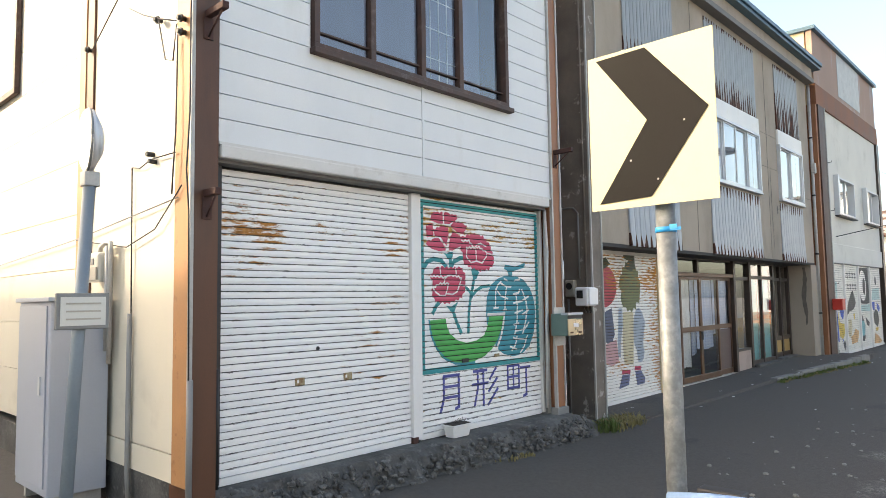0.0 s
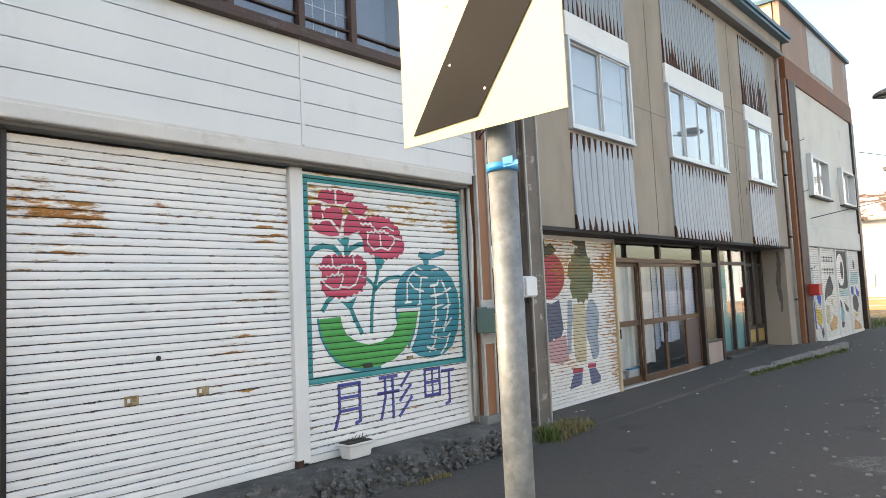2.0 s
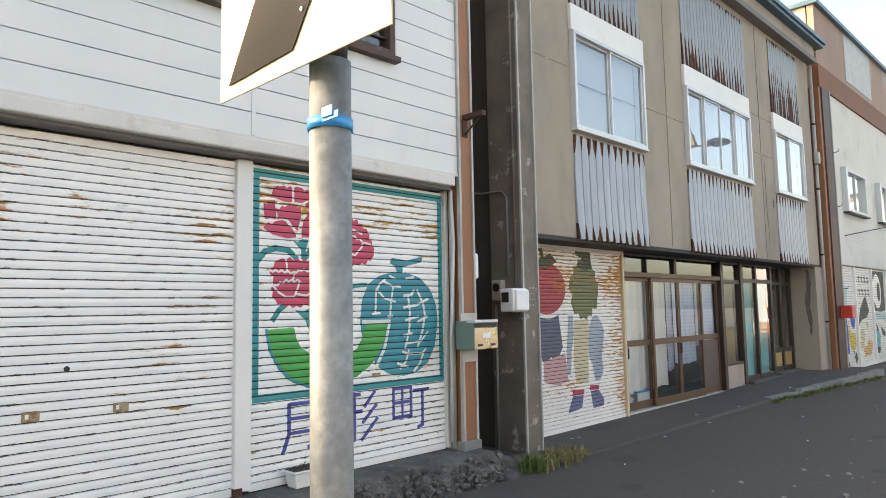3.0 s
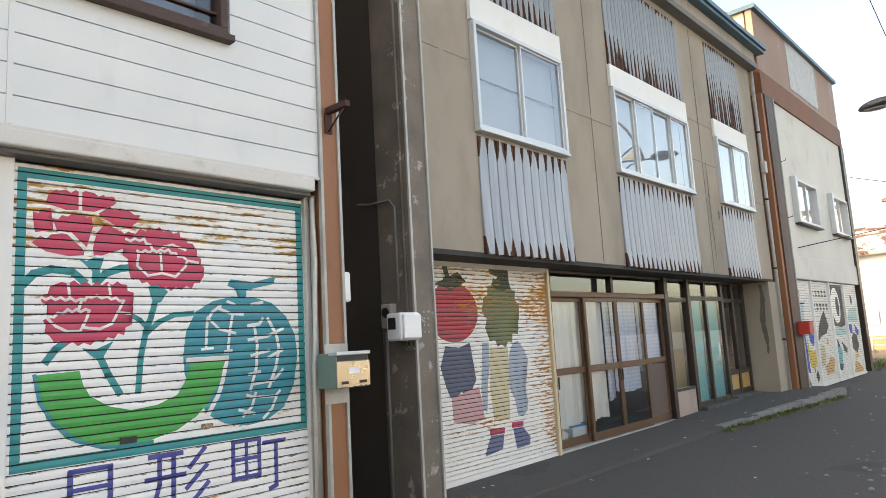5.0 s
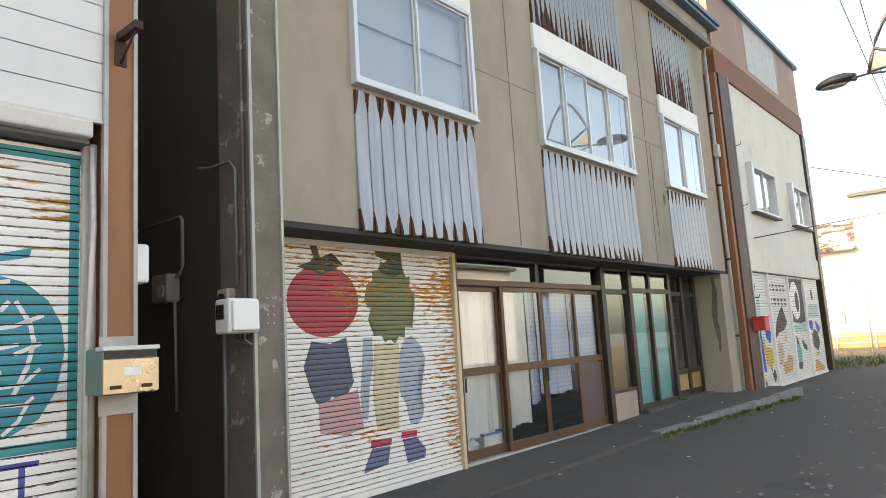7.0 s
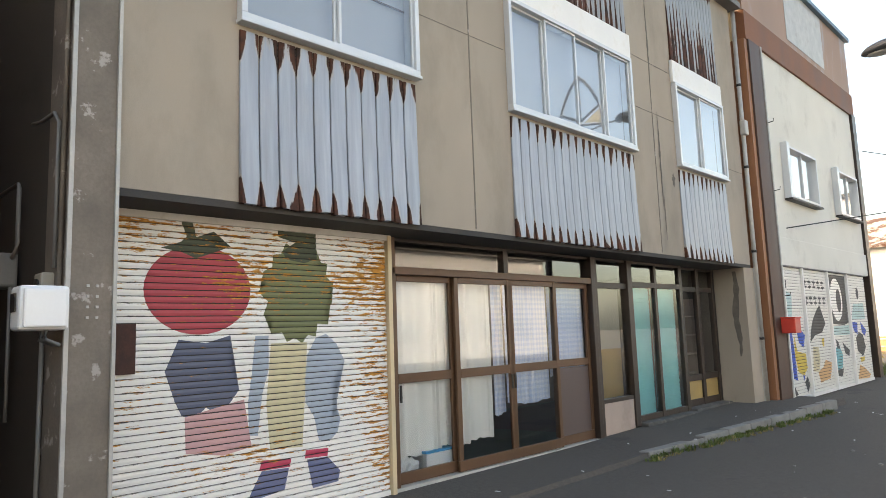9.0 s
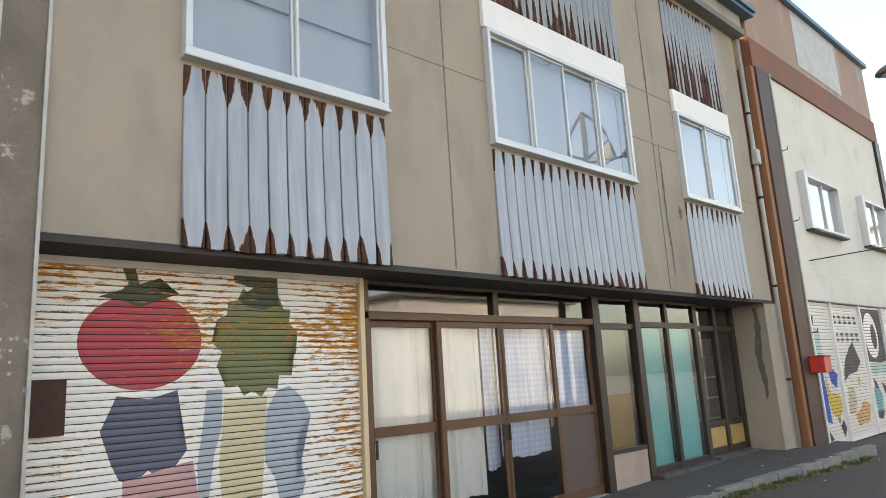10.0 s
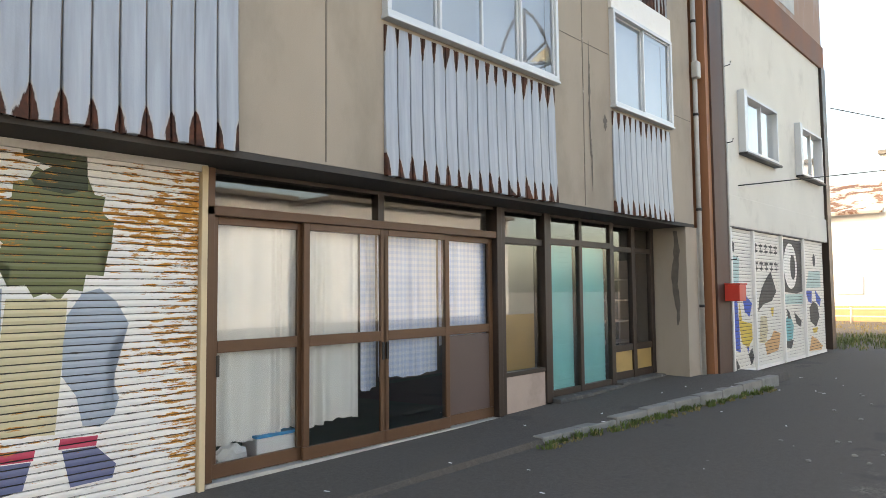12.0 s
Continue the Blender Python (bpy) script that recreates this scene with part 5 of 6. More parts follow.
for i in range(4):
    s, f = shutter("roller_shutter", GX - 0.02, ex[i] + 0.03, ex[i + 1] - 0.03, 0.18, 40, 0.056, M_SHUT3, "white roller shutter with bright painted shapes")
    faces3.append((s, f))
    pbox("guide_rail", (GX - 0.04, GX + 0.03, ex[i] - 0.028, ex[i] + 0.028, 0.14, 2.43), M_BOARD, s)
    pbox("bottom_bar", (GX - 0.04, GX + 0.0, ex[i] + 0.03, ex[i + 1] - 0.03, 0.12, 0.178), M_BOARD, s)
    pbox("header", (GX - 0.06, GX + 0.03, ex[i] - 0.028, ex[i + 1] - 0.03, 2.42, 2.438), M_EAVE, s)
S3 = [(0, P_ROYAL, [(18.72, 1.25), (18.95, 1.28), (19.0, 0.9), (19.03, 0.46), (18.74, 0.52)]), (0, P_ROYAL, [(19.14, 1.45), (19.62, 1.22), (19.48, 1.0), (19.26, 1.10)]), (0, P_YELLOW, [(19.04, 1.25), (19.14, 0.95), (19.57, 0.89), (19.59, 0.64), (19.37, 0.51), (19.10, 0.60), (19.0, 0.9)]),
      (0, P_BLACK, [(19.55, 0.50), (19.64, 0.34), (19.5, 0.21), (19.38, 0.40)]), (0, P_BLACK, [(18.80, 0.40), (18.99, 0.22), (18.72, 0.20)]), (0, P_PALEAQUA, [(18.83, 2.0), (19.11, 1.94), (19.04, 1.55), (18.74, 1.54)]), (0, P_BLACK, [(18.76, 2.24), (18.90, 2.18), (18.88, 2.04), (18.76, 2.06)]),
      (0, P_ROYAL, [(19.30, 0.55), (19.42, 0.52), (19.36, 0.42)]),
      (1, P_BLACK, [(20.62, 1.76), (20.78, 1.55), (20.89, 1.41), (20.62, 1.24), (20.2, 1.20), (19.89, 1.08), (19.98, 1.30), (20.12, 1.47), (20.4, 1.66)]), (1, P_SAND, [(20.01, 1.0), (20.33, 0.98), (20.36, 0.75), (20.24, 0.53), (19.91, 0.56)]),
      (1, P_PEACH, [(20.18, 0.53), (20.50, 0.60), (20.68, 0.73), (21.04, 0.66), (20.98, 0.50), (20.88, 0.37), (20.28, 0.33)]), (1, P_YELLOW, [(20.55, 1.12), (20.72, 1.14), (20.68, 0.98), (20.60, 0.98)]),
      (2, P_BLACK, [(21.26, 2.38), (22.50, 2.38), (22.50, 1.40), (22.1, 1.36), (21.26, 1.40)]), (2, P_WHITE, blob(21.78, 1.88, 0.40, 0.43)), (2, P_BLACK, blob(21.92, 1.86, 0.16, 0.24)), (2, P_PALEAQUA, [(21.26, 1.35), (22.50, 1.35), (22.50, 1.16), (21.26, 1.17)]),
      (2, P_AQUA, [(21.33, 0.86), (21.61, 1.01), (21.85, 0.76), (21.75, 0.51), (21.41, 0.49)]), (2, P_BLACK, [(21.45, 1.10), (21.62, 1.02), (21.70, 0.88), (21.50, 0.92)]), (2, P_BLACK, [(21.89, 1.02), (22.36, 0.84), (22.30, 0.72), (22.02, 0.79)]), (2, P_BLACK, [(21.28, 0.50), (21.82, 0.50), (21.66, 0.35), (21.33, 0.38)]),
      (3, P_BLACK, [(22.93, 1.07), (23.2, 1.20), (23.51, 1.12), (23.64, 0.86), (23.36, 0.67), (22.97, 0.8)]), (3, P_ROYAL, [(22.68, 1.42), (23.14, 1.40), (23.10, 1.15), (22.87, 1.20)]), (3, P_ROYAL, [(23.38, 1.42), (23.80, 1.23), (23.67, 1.09), (23.43, 1.19)]),
      (3, P_PEACH, [(23.01, 0.51), (23.4, 0.42), (23.80, 0.26), (23.70, 0.19), (22.81, 0.22)]), (3, P_BLACK, blob(23.38, 2.03, 0.10, 0.13)), (3, P_PALEAQUA, [(22.97, 1.80), (23.80, 1.82), (23.82, 1.48), (22.75, 1.46)]), (3, P_YELLOW, [(23.1, 0.66), (23.5, 0.66), (23.4, 0.56), (23.15, 0.56)])]
for k, (i, m_, pts) in enumerate(S3):
    paint(faces3[i][0], "painted_patch", [pts], m_, faces3[i][1], 0.002 + 0.0004 * (k % 5))
for r in range(2):
    for k in range(5):
        y, z = 19.80 + k * 0.26, 2.19 - r * 0.30
        paint(faces3[1][0], "painted_bar", line([(y, z), (y + 0.17, z)], 0.035) + line([(y + 0.02, z - 0.09), (y + 0.18, z - 0.09)], 0.03) + line([(y + 0.09, z + 0.03), (y + 0.09, z - 0.12)], 0.03), P_BLACK, faces3[1][1], 0.002)
rb = thing("fire_box", (GX + 0.05, 18.4, 1.3), "small red metal box on the brown fin", "box")
pbox("body", (GX + 0.06, GX + 0.28, 18.22, 18.50, 1.28, 1.52), M_RED, rb, bevel=0.012)
pbox("lid", (GX + 0.062, GX + 0.295, 18.21, 18.51, 1.522, 1.545), M_RED, rb, bevel=0.004)

sbox("wall_far_patch", (GX + 0.012, GX + 0.018, 20.2, 22.6, 6.95, 8.14), M_STRIP, "grey repaired metal patch on the parapet")

# dark run-off stains along the wall joint, as thin films with a ragged outline
for y, z0_, z1_, w_ in ((14.62, 4.75, 5.9, 0.05), (14.75, 3.0, 4.35, 0.06), (14.78, 2.6, 3.2, 0.03), (15.1, 3.35, 3.55, 0.12)):
    rs = random.Random(int(y * 100 + z0_ * 10))
    bm = bmesh.new()
    n_ = 18
    L_ = [bm.verts.new((FX + 0.0045, y - w_ * rs.uniform(0.1, 0.5) * math.sin(math.pi * (k + 0.3) / (n_ + 0.6)) - 0.004, z0_ + (z1_ - z0_) * k / n_)) for k in range(n_ + 1)]
    R_ = [bm.verts.new((FX + 0.0045, y + w_ * rs.uniform(0.1, 0.5) * math.sin(math.pi * (k + 0.3) / (n_ + 0.6)) + 0.004, z0_ + (z1_ - z0_) * k / n_)) for k in range(n_ + 1)]
    for k in range(n_):
        bm.faces.new((L_[k], R_[k], R_[k + 1], L_[k + 1]))
    tagged(part("trim_stain", bm, M_STAIN, None), "run-off stain on the mortar wall", "stain", kind="structure")

# ======== things on the walls ========
mb = thing("mailbox", (WX, 6.5, 1.2), "mailbox with brushed gold front and green side", "mailbox")
pbox("back_plate", (WX + 0.022, WX + 0.03, 6.40, 6.62, 1.12, 1.56), M_STRIP, mb, "grey mounting plate", 0.003)
pbox("body", (WX + 0.03, WX + 0.25, 6.325, 6.63, 1.24, 1.49), M_MAILGREEN, mb, bevel=0.01)
pbox("front", (WX + 0.252, WX + 0.264, 6.325, 6.63, 1.245, 1.43), M_GOLD, mb, "brushed gold front flap", 0.004)
pbox("flap", (WX + 0.17, WX + 0.27, 6.32, 6.635, 1.475, 1.50), M_ALU, mb, "pale top flap", 0.005)
pbox("slot", (WX + 0.251, WX + 0.258, 6.335, 6.62, 1.435, 1.47), M_DARKSTEEL, mb)
pbox("name_card", (WX + 0.2645, WX + 0.268, 6.43, 6.53, 1.34, 1.385), M_WHITEPL, mb)
for y in (6.36, 6.53):
    pbox("pull", (WX + 0.2645, WX + 0.272, y, y + 0.06, 1.27, 1.29), M_RUSTSTEEL, mb, bevel=0.003)

gm = thing("gas_meter_cover", (FX, 7.40, 1.55), "white plastic meter box with small display", "meter")
pbox("body", (FX - 0.10, FX + 0.08, 7.285, 7.528, 1.56, 1.80), M_WHITEPL, gm, bevel=0.02)
pbox("face", (FX + 0.08, FX + 0.11, 7.30, 7.51, 1.575, 1.785), M_WHITEPL, gm, bevel=0.012)
pbox("display", (FX - 0.07, FX + 0.02, 7.277, 7.286, 1.66, 1.76), M_DARKSTEEL, gm, "dark display window", 0.003)
for k in range(3):
    ptube("pipe", [(FX - 0.04 + k * 0.05, 7.42, 1.565), (FX - 0.05 + k * 0.05, 7.42, 1.51), (FX - 0.07 + k * 0.04, 7.50, 1.48)], 0.012, M_GREYPL, gm)
fm = thing("electric_meter", (FX - 0.28, 7.5, 1.6), "small beige electric meter on a plate", "meter")
pbox("plate", (FX - 0.37, FX - 0.19, 7.54, 7.555, 1.64, 1.92), M_BEIGEPL, fm, bevel=0.004)
pbox("body", (FX - 0.36, FX - 0.22, 7.46, 7.54, 1.68, 1.90), M_BEIGEPL, fm, bevel=0.015)
ptube("dial", [(FX - 0.29, 7.45, 1.82), (FX - 0.29, 7.462, 1.82)], 0.045, M_DARKSTEEL, fm, seg=16)
cd = thing("conduit", (FX - 0.45, 7.5, 0.2), "thin grey vertical conduit on the gap wall", "pipe")
ptube("pipe", [(FX - 0.35, 7.51, 0.10), (FX - 0.34, 7.51, 1.65)], 0.014, M_GREYPL, cd)
cd = thing("conduit", (FX - 0.30, 7.5, 2.0), "thin conduit rising with a bent top", "pipe")
ptube("pipe", [(FX - 0.16, 7.51, 1.92), (FX - 0.16, 7.51, 2.78), (FX - 0.22, 7.5, 2.85), (FX - 0.5, 7.5, 2.86), (FX - 0.67, 7.5, 2.89)], 0.012, M_GREYPL, cd)
cd = thing("conduit", (FX - 0.15, 7.5, 2.0), "tall conduit beside the pillar", "pipe")
ptube("pipe", [(FX - 0.06, 7.51, 1.8), (FX - 0.06, 7.51, 6.5)], 0.014, M_PILLAR, cd)
gx = thing("gas_regulator", (-5.6, 7.45, 2.0), "grey electric meter with bent conduit in the gap", "meter")
pbox("body", (-5.76, -5.50, 7.42, 7.54, 1.87, 2.10), M_GREYPL, gx, bevel=0.02)
ptube("dial", [(-5.58, 7.41, 1.96), (-5.58, 7.421, 1.96)], 0.05, M_STRIP, gx, seg=16)
ptube("pipe", [(-5.52, 7.5, 2.06), (-5.42, 7.5, 2.10), (-5.39, 7.5, 2.15), (-5.39, 7.5, 2.52), (-5.42, 7.5, 2.55), (-6.3, 7.5, 2.55)], 0.014, M_GREYPL, gx)
ptube("lower_pipe", [(-5.52, 7.5, 1.88), (-5.50, 7.5, 1.0)], 0.012, M_GREYPL, gx)
wb = thing("wall_box", (WX - 0.1, 6.65, 1.9), "small white box on the fin's gap side", "box")
pbox("back_plate", (WX - 0.16, WX - 0.02, 6.606, 6.616, 1.80, 2.20), M_GREYPL, wb)
pbox("body", (WX - 0.15, WX - 0.02, 6.617, 6.72, 1.88, 2.12), M_WHITEPL, wb, bevel=0.02)

# leaning board and pipe beside the far guide rail
dp = thing("downpipe", (WX, 6.39, 0.4), "weathered grey downpipe and loose strip beside the shutter", "pipe")
ptube("pipe", [(SX + 0.09, 6.40, 0.36), (SX + 0.09, 6.40, 2.70)], 0.022, M_STRIP, dp)
ptube("loose_strip", [(SX + 0.08, 6.375, 0.42), (SX + 0.1, 6.37, 1.4), (SX + 0.12, 6.395, 2.2), (SX + 0.1, 6.39, 2.68)], 0.016, M_TRIM, dp)
cp = thing("cable_pipe", (WX, 2.05, 0.3), "grey cable pipe with wire up the corner", "pipe")
ptube("pipe", [(WX + 0.035, 2.02, 0.2), (WX + 0.035, 2.02, 1.15)], 0.022, M_GREYPL, cp)
ptube("wire", [(WX + 0.035, 2.01, 1.15), (WX + 0.03, 2.0, 2.3), (WX + 0.0, 1.995, 2.6), (WX + 0.03, 2.0, 3.0), (WX + 0.03, 2.0, 4.2), (WX - 0.1, 1.9, 4.6)], 0.006, M_WIRE, cp)
db = thing("shutter_track_pipe", (WX, 2.27, 0.4), "dark pipe beside the plain shutter", "pipe")
ptube("pipe", [(SX + 0.1, 2.27, 0.36), (SX + 0.1, 2.27, 1.2)], 0.016, M_DARKSTEEL, db)
for pts in ([(-5.27, 2.01, 2.75), (-5.1, 2.0, 2.72), (-4.9, 2.0, 2.76), (-4.5, 2.0, 2.75)], [(-9.6, 2.0, 2.10), (-6.4, 1.99, 2.26), (-4.45, 2.0, 2.42)], [(-6.4, 1.99, 2.25), (-5.3, 1.99, 2.12), (-4.8, 1.99, 2.22), (-4.4, 2.0, 2.5)]):
    w = thing("cable", pts[0], "thin cable slack along the side wall", "cable")
    ptube("wire", pts, 0.005, M_GREYPL if pts[0][0] < -9 else M_WIRE, w, seg=5)
for pts in ([(-6.10, 1.98, 3.92), (-5.45, 1.95, 4.18), (-4.9, 1.9, 4.5)], [(-5.3, 1.98, 4.05), (-5.0, 1.97, 3.90), (-4.70, 1.97, 3.78), (-4.47, 1.98, 3.70)], [(-4.75, 1.97, 3.80), (-4.62, 1.97, 3.45), (-4.52, 1.98, 3.42), (-4.47, 1.98, 3.68)],
            [(-4.47, 1.99, 3.60), (-4.46, 1.98, 2.9), (-4.5, 1.98, 2.55), (-4.53, 1.99, 2.45)]):
    w = thing("cable", pts[0], "black service cable at the house corner", "cable")
    ptube("wire", pts, 0.006, M_WIRE, w, seg=5)
for x, z in ((-4.78, 3.80), (-4.40, 3.70), (-4.40, 3.60), (-6.2, 3.95)):
    w = thing("insulator", (x, 2.0, z), "small black cable insulator at the corner", "insulator", "corner insulators")
    ptube("core", [(x, 2.013, z), (x, 1.95, z)], 0.02, M_WIRE, w)
    ptube("skirt", [(x, 1.985, z), (x, 1.97, z)], 0.03, M_WIRE, w, seg=10)
ins = thing("insulator", (-4.92, 2.0, 2.78), "small black cable insulator on the side wall", "insulator")
ptube("core", [(-4.92, 2.03, 2.80), (-4.92, 1.97, 2.80)], 0.02, M_WIRE, ins)
ptube("core", [(-4.88, 2.03, 2.74), (-4.88, 1.97, 2.74)], 0.018, M_WIRE, ins)
cd = thing("conduit", (-5.27, 2.0, 0.3), "dark conduit running up the cream side wall", "pipe")
ptube("pipe", [(-5.20, 2.0, 0.15), (-5.24, 2.0, 0.4), (-5.24, 2.0, 1.6)], 0.02, M_GREYPL, cd)
ptube("wire", [(-5.24, 2.01, 1.6), (-5.27, 2.01, 2.75)], 0.006, M_WIRE, cd)
em = thing("electric_meter", (-5.8, 1.95, 1.9), "beige electric meter with conduit on the side wall", "meter")
pbox("body", (-5.96, -5.64, 1.90, 2.02, 1.86, 2.10), M_BEIGEPALE, em, bevel=0.025)
pbox("window", (-5.84, -5.72, 1.892, 1.90, 2.0, 2.05), M_GREYPL, em)
pbox("cover", (-5.82, -5.645, 1.885, 1.90, 1.87, 1.98), M_BEIGEPL, em, bevel=0.006)
ptube("pipe", [(-5.76, 1.96, 2.09), (-5.74, 1.96, 2.15), (-5.62, 1.96, 2.18), (-5.54, 1.96, 2.17), (-5.53, 1.96, 2.08), (-5.53, 1.96, 1.2)], 0.02, M_STRIP, em)
ptube("pipe", [(-5.60, 1.96, 2.15), (-5.60, 1.96, 1.3)], 0.02, M_STRIP, em)

cb = thing("steel_cabinet", (-5.9, 1.7, 0.1), "tall light grey steel storage cabinet by the wall", "cabinet")
pbox("body", (-6.39, -5.61, 1.56, 1.99, 0.22, 1.70), M_CABINET, cb, bevel=0.008)
pbox("top", (-6.42, -5.58, 1.53, 2.0, 1.702, 1.735), M_CABINET, cb, bevel=0.006)
pbox("door", (-6.36, -5.68, 1.547, 1.559, 0.28, 1.67), M_CABINET, cb, bevel=0.004)
pbox("handle", (-5.80, -5.76, 1.535, 1.547, 0.98, 1.12), M_ALU, cb)
for x in (-6.45, -5.79):
    pbox("foot", (x + 0.08, x + 0.13, 1.62, 1.97, 0.10, 0.22), M_STRIP, cb)

pm = thing("traffic_mirror", (-4.15, 1.2, 0.1), "round traffic mirror on a leaning grey steel pole", "mirror")
ptube("pole", [(-4.15, 1.195, 0.06), (-4.15, 1.31, 2.46)], 0.036, M_POLE, pm, seg=14)
md = Vector((-0.10, -0.99, -0.04)).normalized()
mc = Vector((-4.15, 1.31, 2.66))
bm = bmesh.new()
tube(bm, [mc, mc + md * 0.03], 0.19, 36)
tube(bm, [mc, mc - md * 0.05], 0.19, 36, 0.10)
part("housing", bm, M_ALU, pm, "pale round housing")
bm = bmesh.new()
tube(bm, [mc + md * 0.031, mc + md * 0.036], 0.175, 36)
part("mirror_face", bm, M_MIRROR, pm, "round mirror")
bm = bmesh.new()
tube(bm, [mc + md * 0.02 + Vector((0.19 * math.cos(a) * 0.98, -0.19 * math.cos(a) * 0.2, 0.19 * math.sin(a))) for a in [k * math.pi / 16 for k in range(33)]], 0.008, 6)
part("rim", bm, M_GREYPL, pm, "dark rubber rim")
pbox("clamp", (-4.19, -4.11, 1.265, 1.355, 2.38, 2.47), M_STRIP, pm, bevel=0.006)
pl = thing("sign_plate", (-4.1, 1.27, 1.53), "small faded sign in a grey frame on the mirror pole", "sign")
pbox("frame", (-4.112, -4.082, 1.12, 1.41, 1.53, 1.74), M_GREYPL, pl, bevel=0.006)
pbox("plate", (-4.081, -4.076, 1.142, 1.388, 1.552, 1.718), M_B3WHITE, pl)
for k in range(3):
    pbox("bar", (-4.0755, -4.073, 1.17, 1.36, 1.585 + k * 0.045, 1.595 + k * 0.045), M_BEIGEPL, pl)

# ======== arrow sign ========
sg = thing("arrow_sign", (-1.18, 2.72, ROAD), "pale yellow chevron sign with dark arrow on a galvanised pole", "sign")
ptube("pole", [(-1.185, 2.72, 0.05), (-1.19, 2.72, 2.1)], 0.043, M_GALV, sg, seg=20)
ptube("pole_cap", [(-1.19, 2.72, 2.1), (-1.19, 2.72, 2.19)], 0.036, M_DARKSTEEL, sg, seg=16)
bm = bmesh.new()
box(bm, -1.52, -0.915, 2.648, 2.652, 2.075, 2.815)
plate = part("plate", bm, M_SIGNY, sg, "pale yellow plate with fine cracks")
bm = bmesh.new()
pts = [(-1.475, 2.795), (-1.225, 2.80), (-0.945, 2.475), (-1.215, 2.115), (-1.475, 2.105), (-1.225, 2.465)]
lo = [bm.verts.new((x, 2.6465, z)) for x, z in pts]
f = bm.faces.new(lo)
r = bmesh.ops.extrude_face_region(bm, geom=[f])
for v in r["geom"]:
    if isinstance(v, bmesh.types.BMVert):
        v.co.y = 2.6445
bmesh.ops.triangulate(bm, faces=bm.faces[:])
part("arrow", bm, M_SIGNBLACK, plate, "faded black chevron")
for z in (2.2, 2.7):
    pbox("rib", (-1.48, -0.95, 2.653, 2.675, z - 0.02, z + 0.02), M_ALU, sg)
    pbox("clamp", (-1.25, -1.13, 2.675, 2.78, z - 0.015, z + 0.015), M_STRIP, sg)
rnd = random.Random(3)
for k in range(6):
    x, z = rnd.uniform(-1.4, -1.05), rnd.uniform(2.15, 2.75)
    ptube("rivet", [(x, 2.644, z), (x, 2.6425, z)], 0.005, M_STRIP, plate, seg=6)
bm = bmesh.new()
tube(bm, [(-1.19, 2.72, 1.955), (-1.19, 2.72, 1.978)], 0.047, 20)
box(bm, -1.15, -1.10, 2.672, 2.675, 1.958, 1.972)
box(bm, -1.15, -1.115, 2.669, 2.671, 1.965, 1.985)
part("tape", bm, M_TAPE, sg, "bright blue tape tied round the pole")
bb = thing("barrier", (-0.95, 2.58, ROAD), "faded blue plastic road barrier beside the pole", "barrier")
bm = bmesh.new()
vs = box(bm, -1.12, -0.74, 2.50, 2.64, ROAD, 0.86)
for v in vs:
    if v.co.z < 0.5:
        v.co.y += -0.08 if v.co.y < 2.57 else 0.05
    else:
        v.co.z += 0.03 if v.co.x > -0.9 else -0.02
bmesh.ops.bevel(bm, geom=bm.edges[:], offset=0.03, segments=3, affect='EDGES')
part("shell", bm, M_BLUECOVER, bb)
ptube("rim", [(-1.13, 2.52, 0.845), (-0.95, 2.50, 0.875), (-0.74, 2.49, 0.89)], 0.022, M_BLUECOVER, bb)
pbox("cap", (-1.02, -0.84, 2.53, 2.61, 0.87, 0.90), M_DARKSTEEL, bb, "dark cap", 0.008)

# planter on the step
pt = thing("planter", (-4.28, 4.78, 0.345), "cream plastic planter with dry soil on the step", "planter")
bm = bmesh.new()
vs = box(bm, -4.43, -4.29, 4.66, 4.92, 0.345, 0.45)
for v in vs:
    if v.co.z < 0.4:
        v.co.y += 0.02 if v.co.y < 4.8 else -0.02
        v.co.x += 0.015 if v.co.x < -4.36 else -0.015
bmesh.ops.bevel(bm, geom=bm.edges[:], offset=0.006, segments=2, affect='EDGES')
part("pot", bm, M_BOARD, pt)
pbox("rim", (-4.44, -4.28, 4.65, 4.93, 0.45, 0.465), M_BOARD, pt, bevel=0.005)
pbox("soil", (-4.425, -4.295, 4.665, 4.915, 0.4655, 0.472), M_SOIL, pt, "dark dry soil")
for k in range(7):
    y = 4.69 + k * 0.033
    ptube("twig", [(-4.36, y, 0.47), (-4.35 + 0.02 * math.sin(k), y + 0.02, 0.50 + 0.01 * (k % 3))], 0.003, M_SOIL, pt, seg=4)


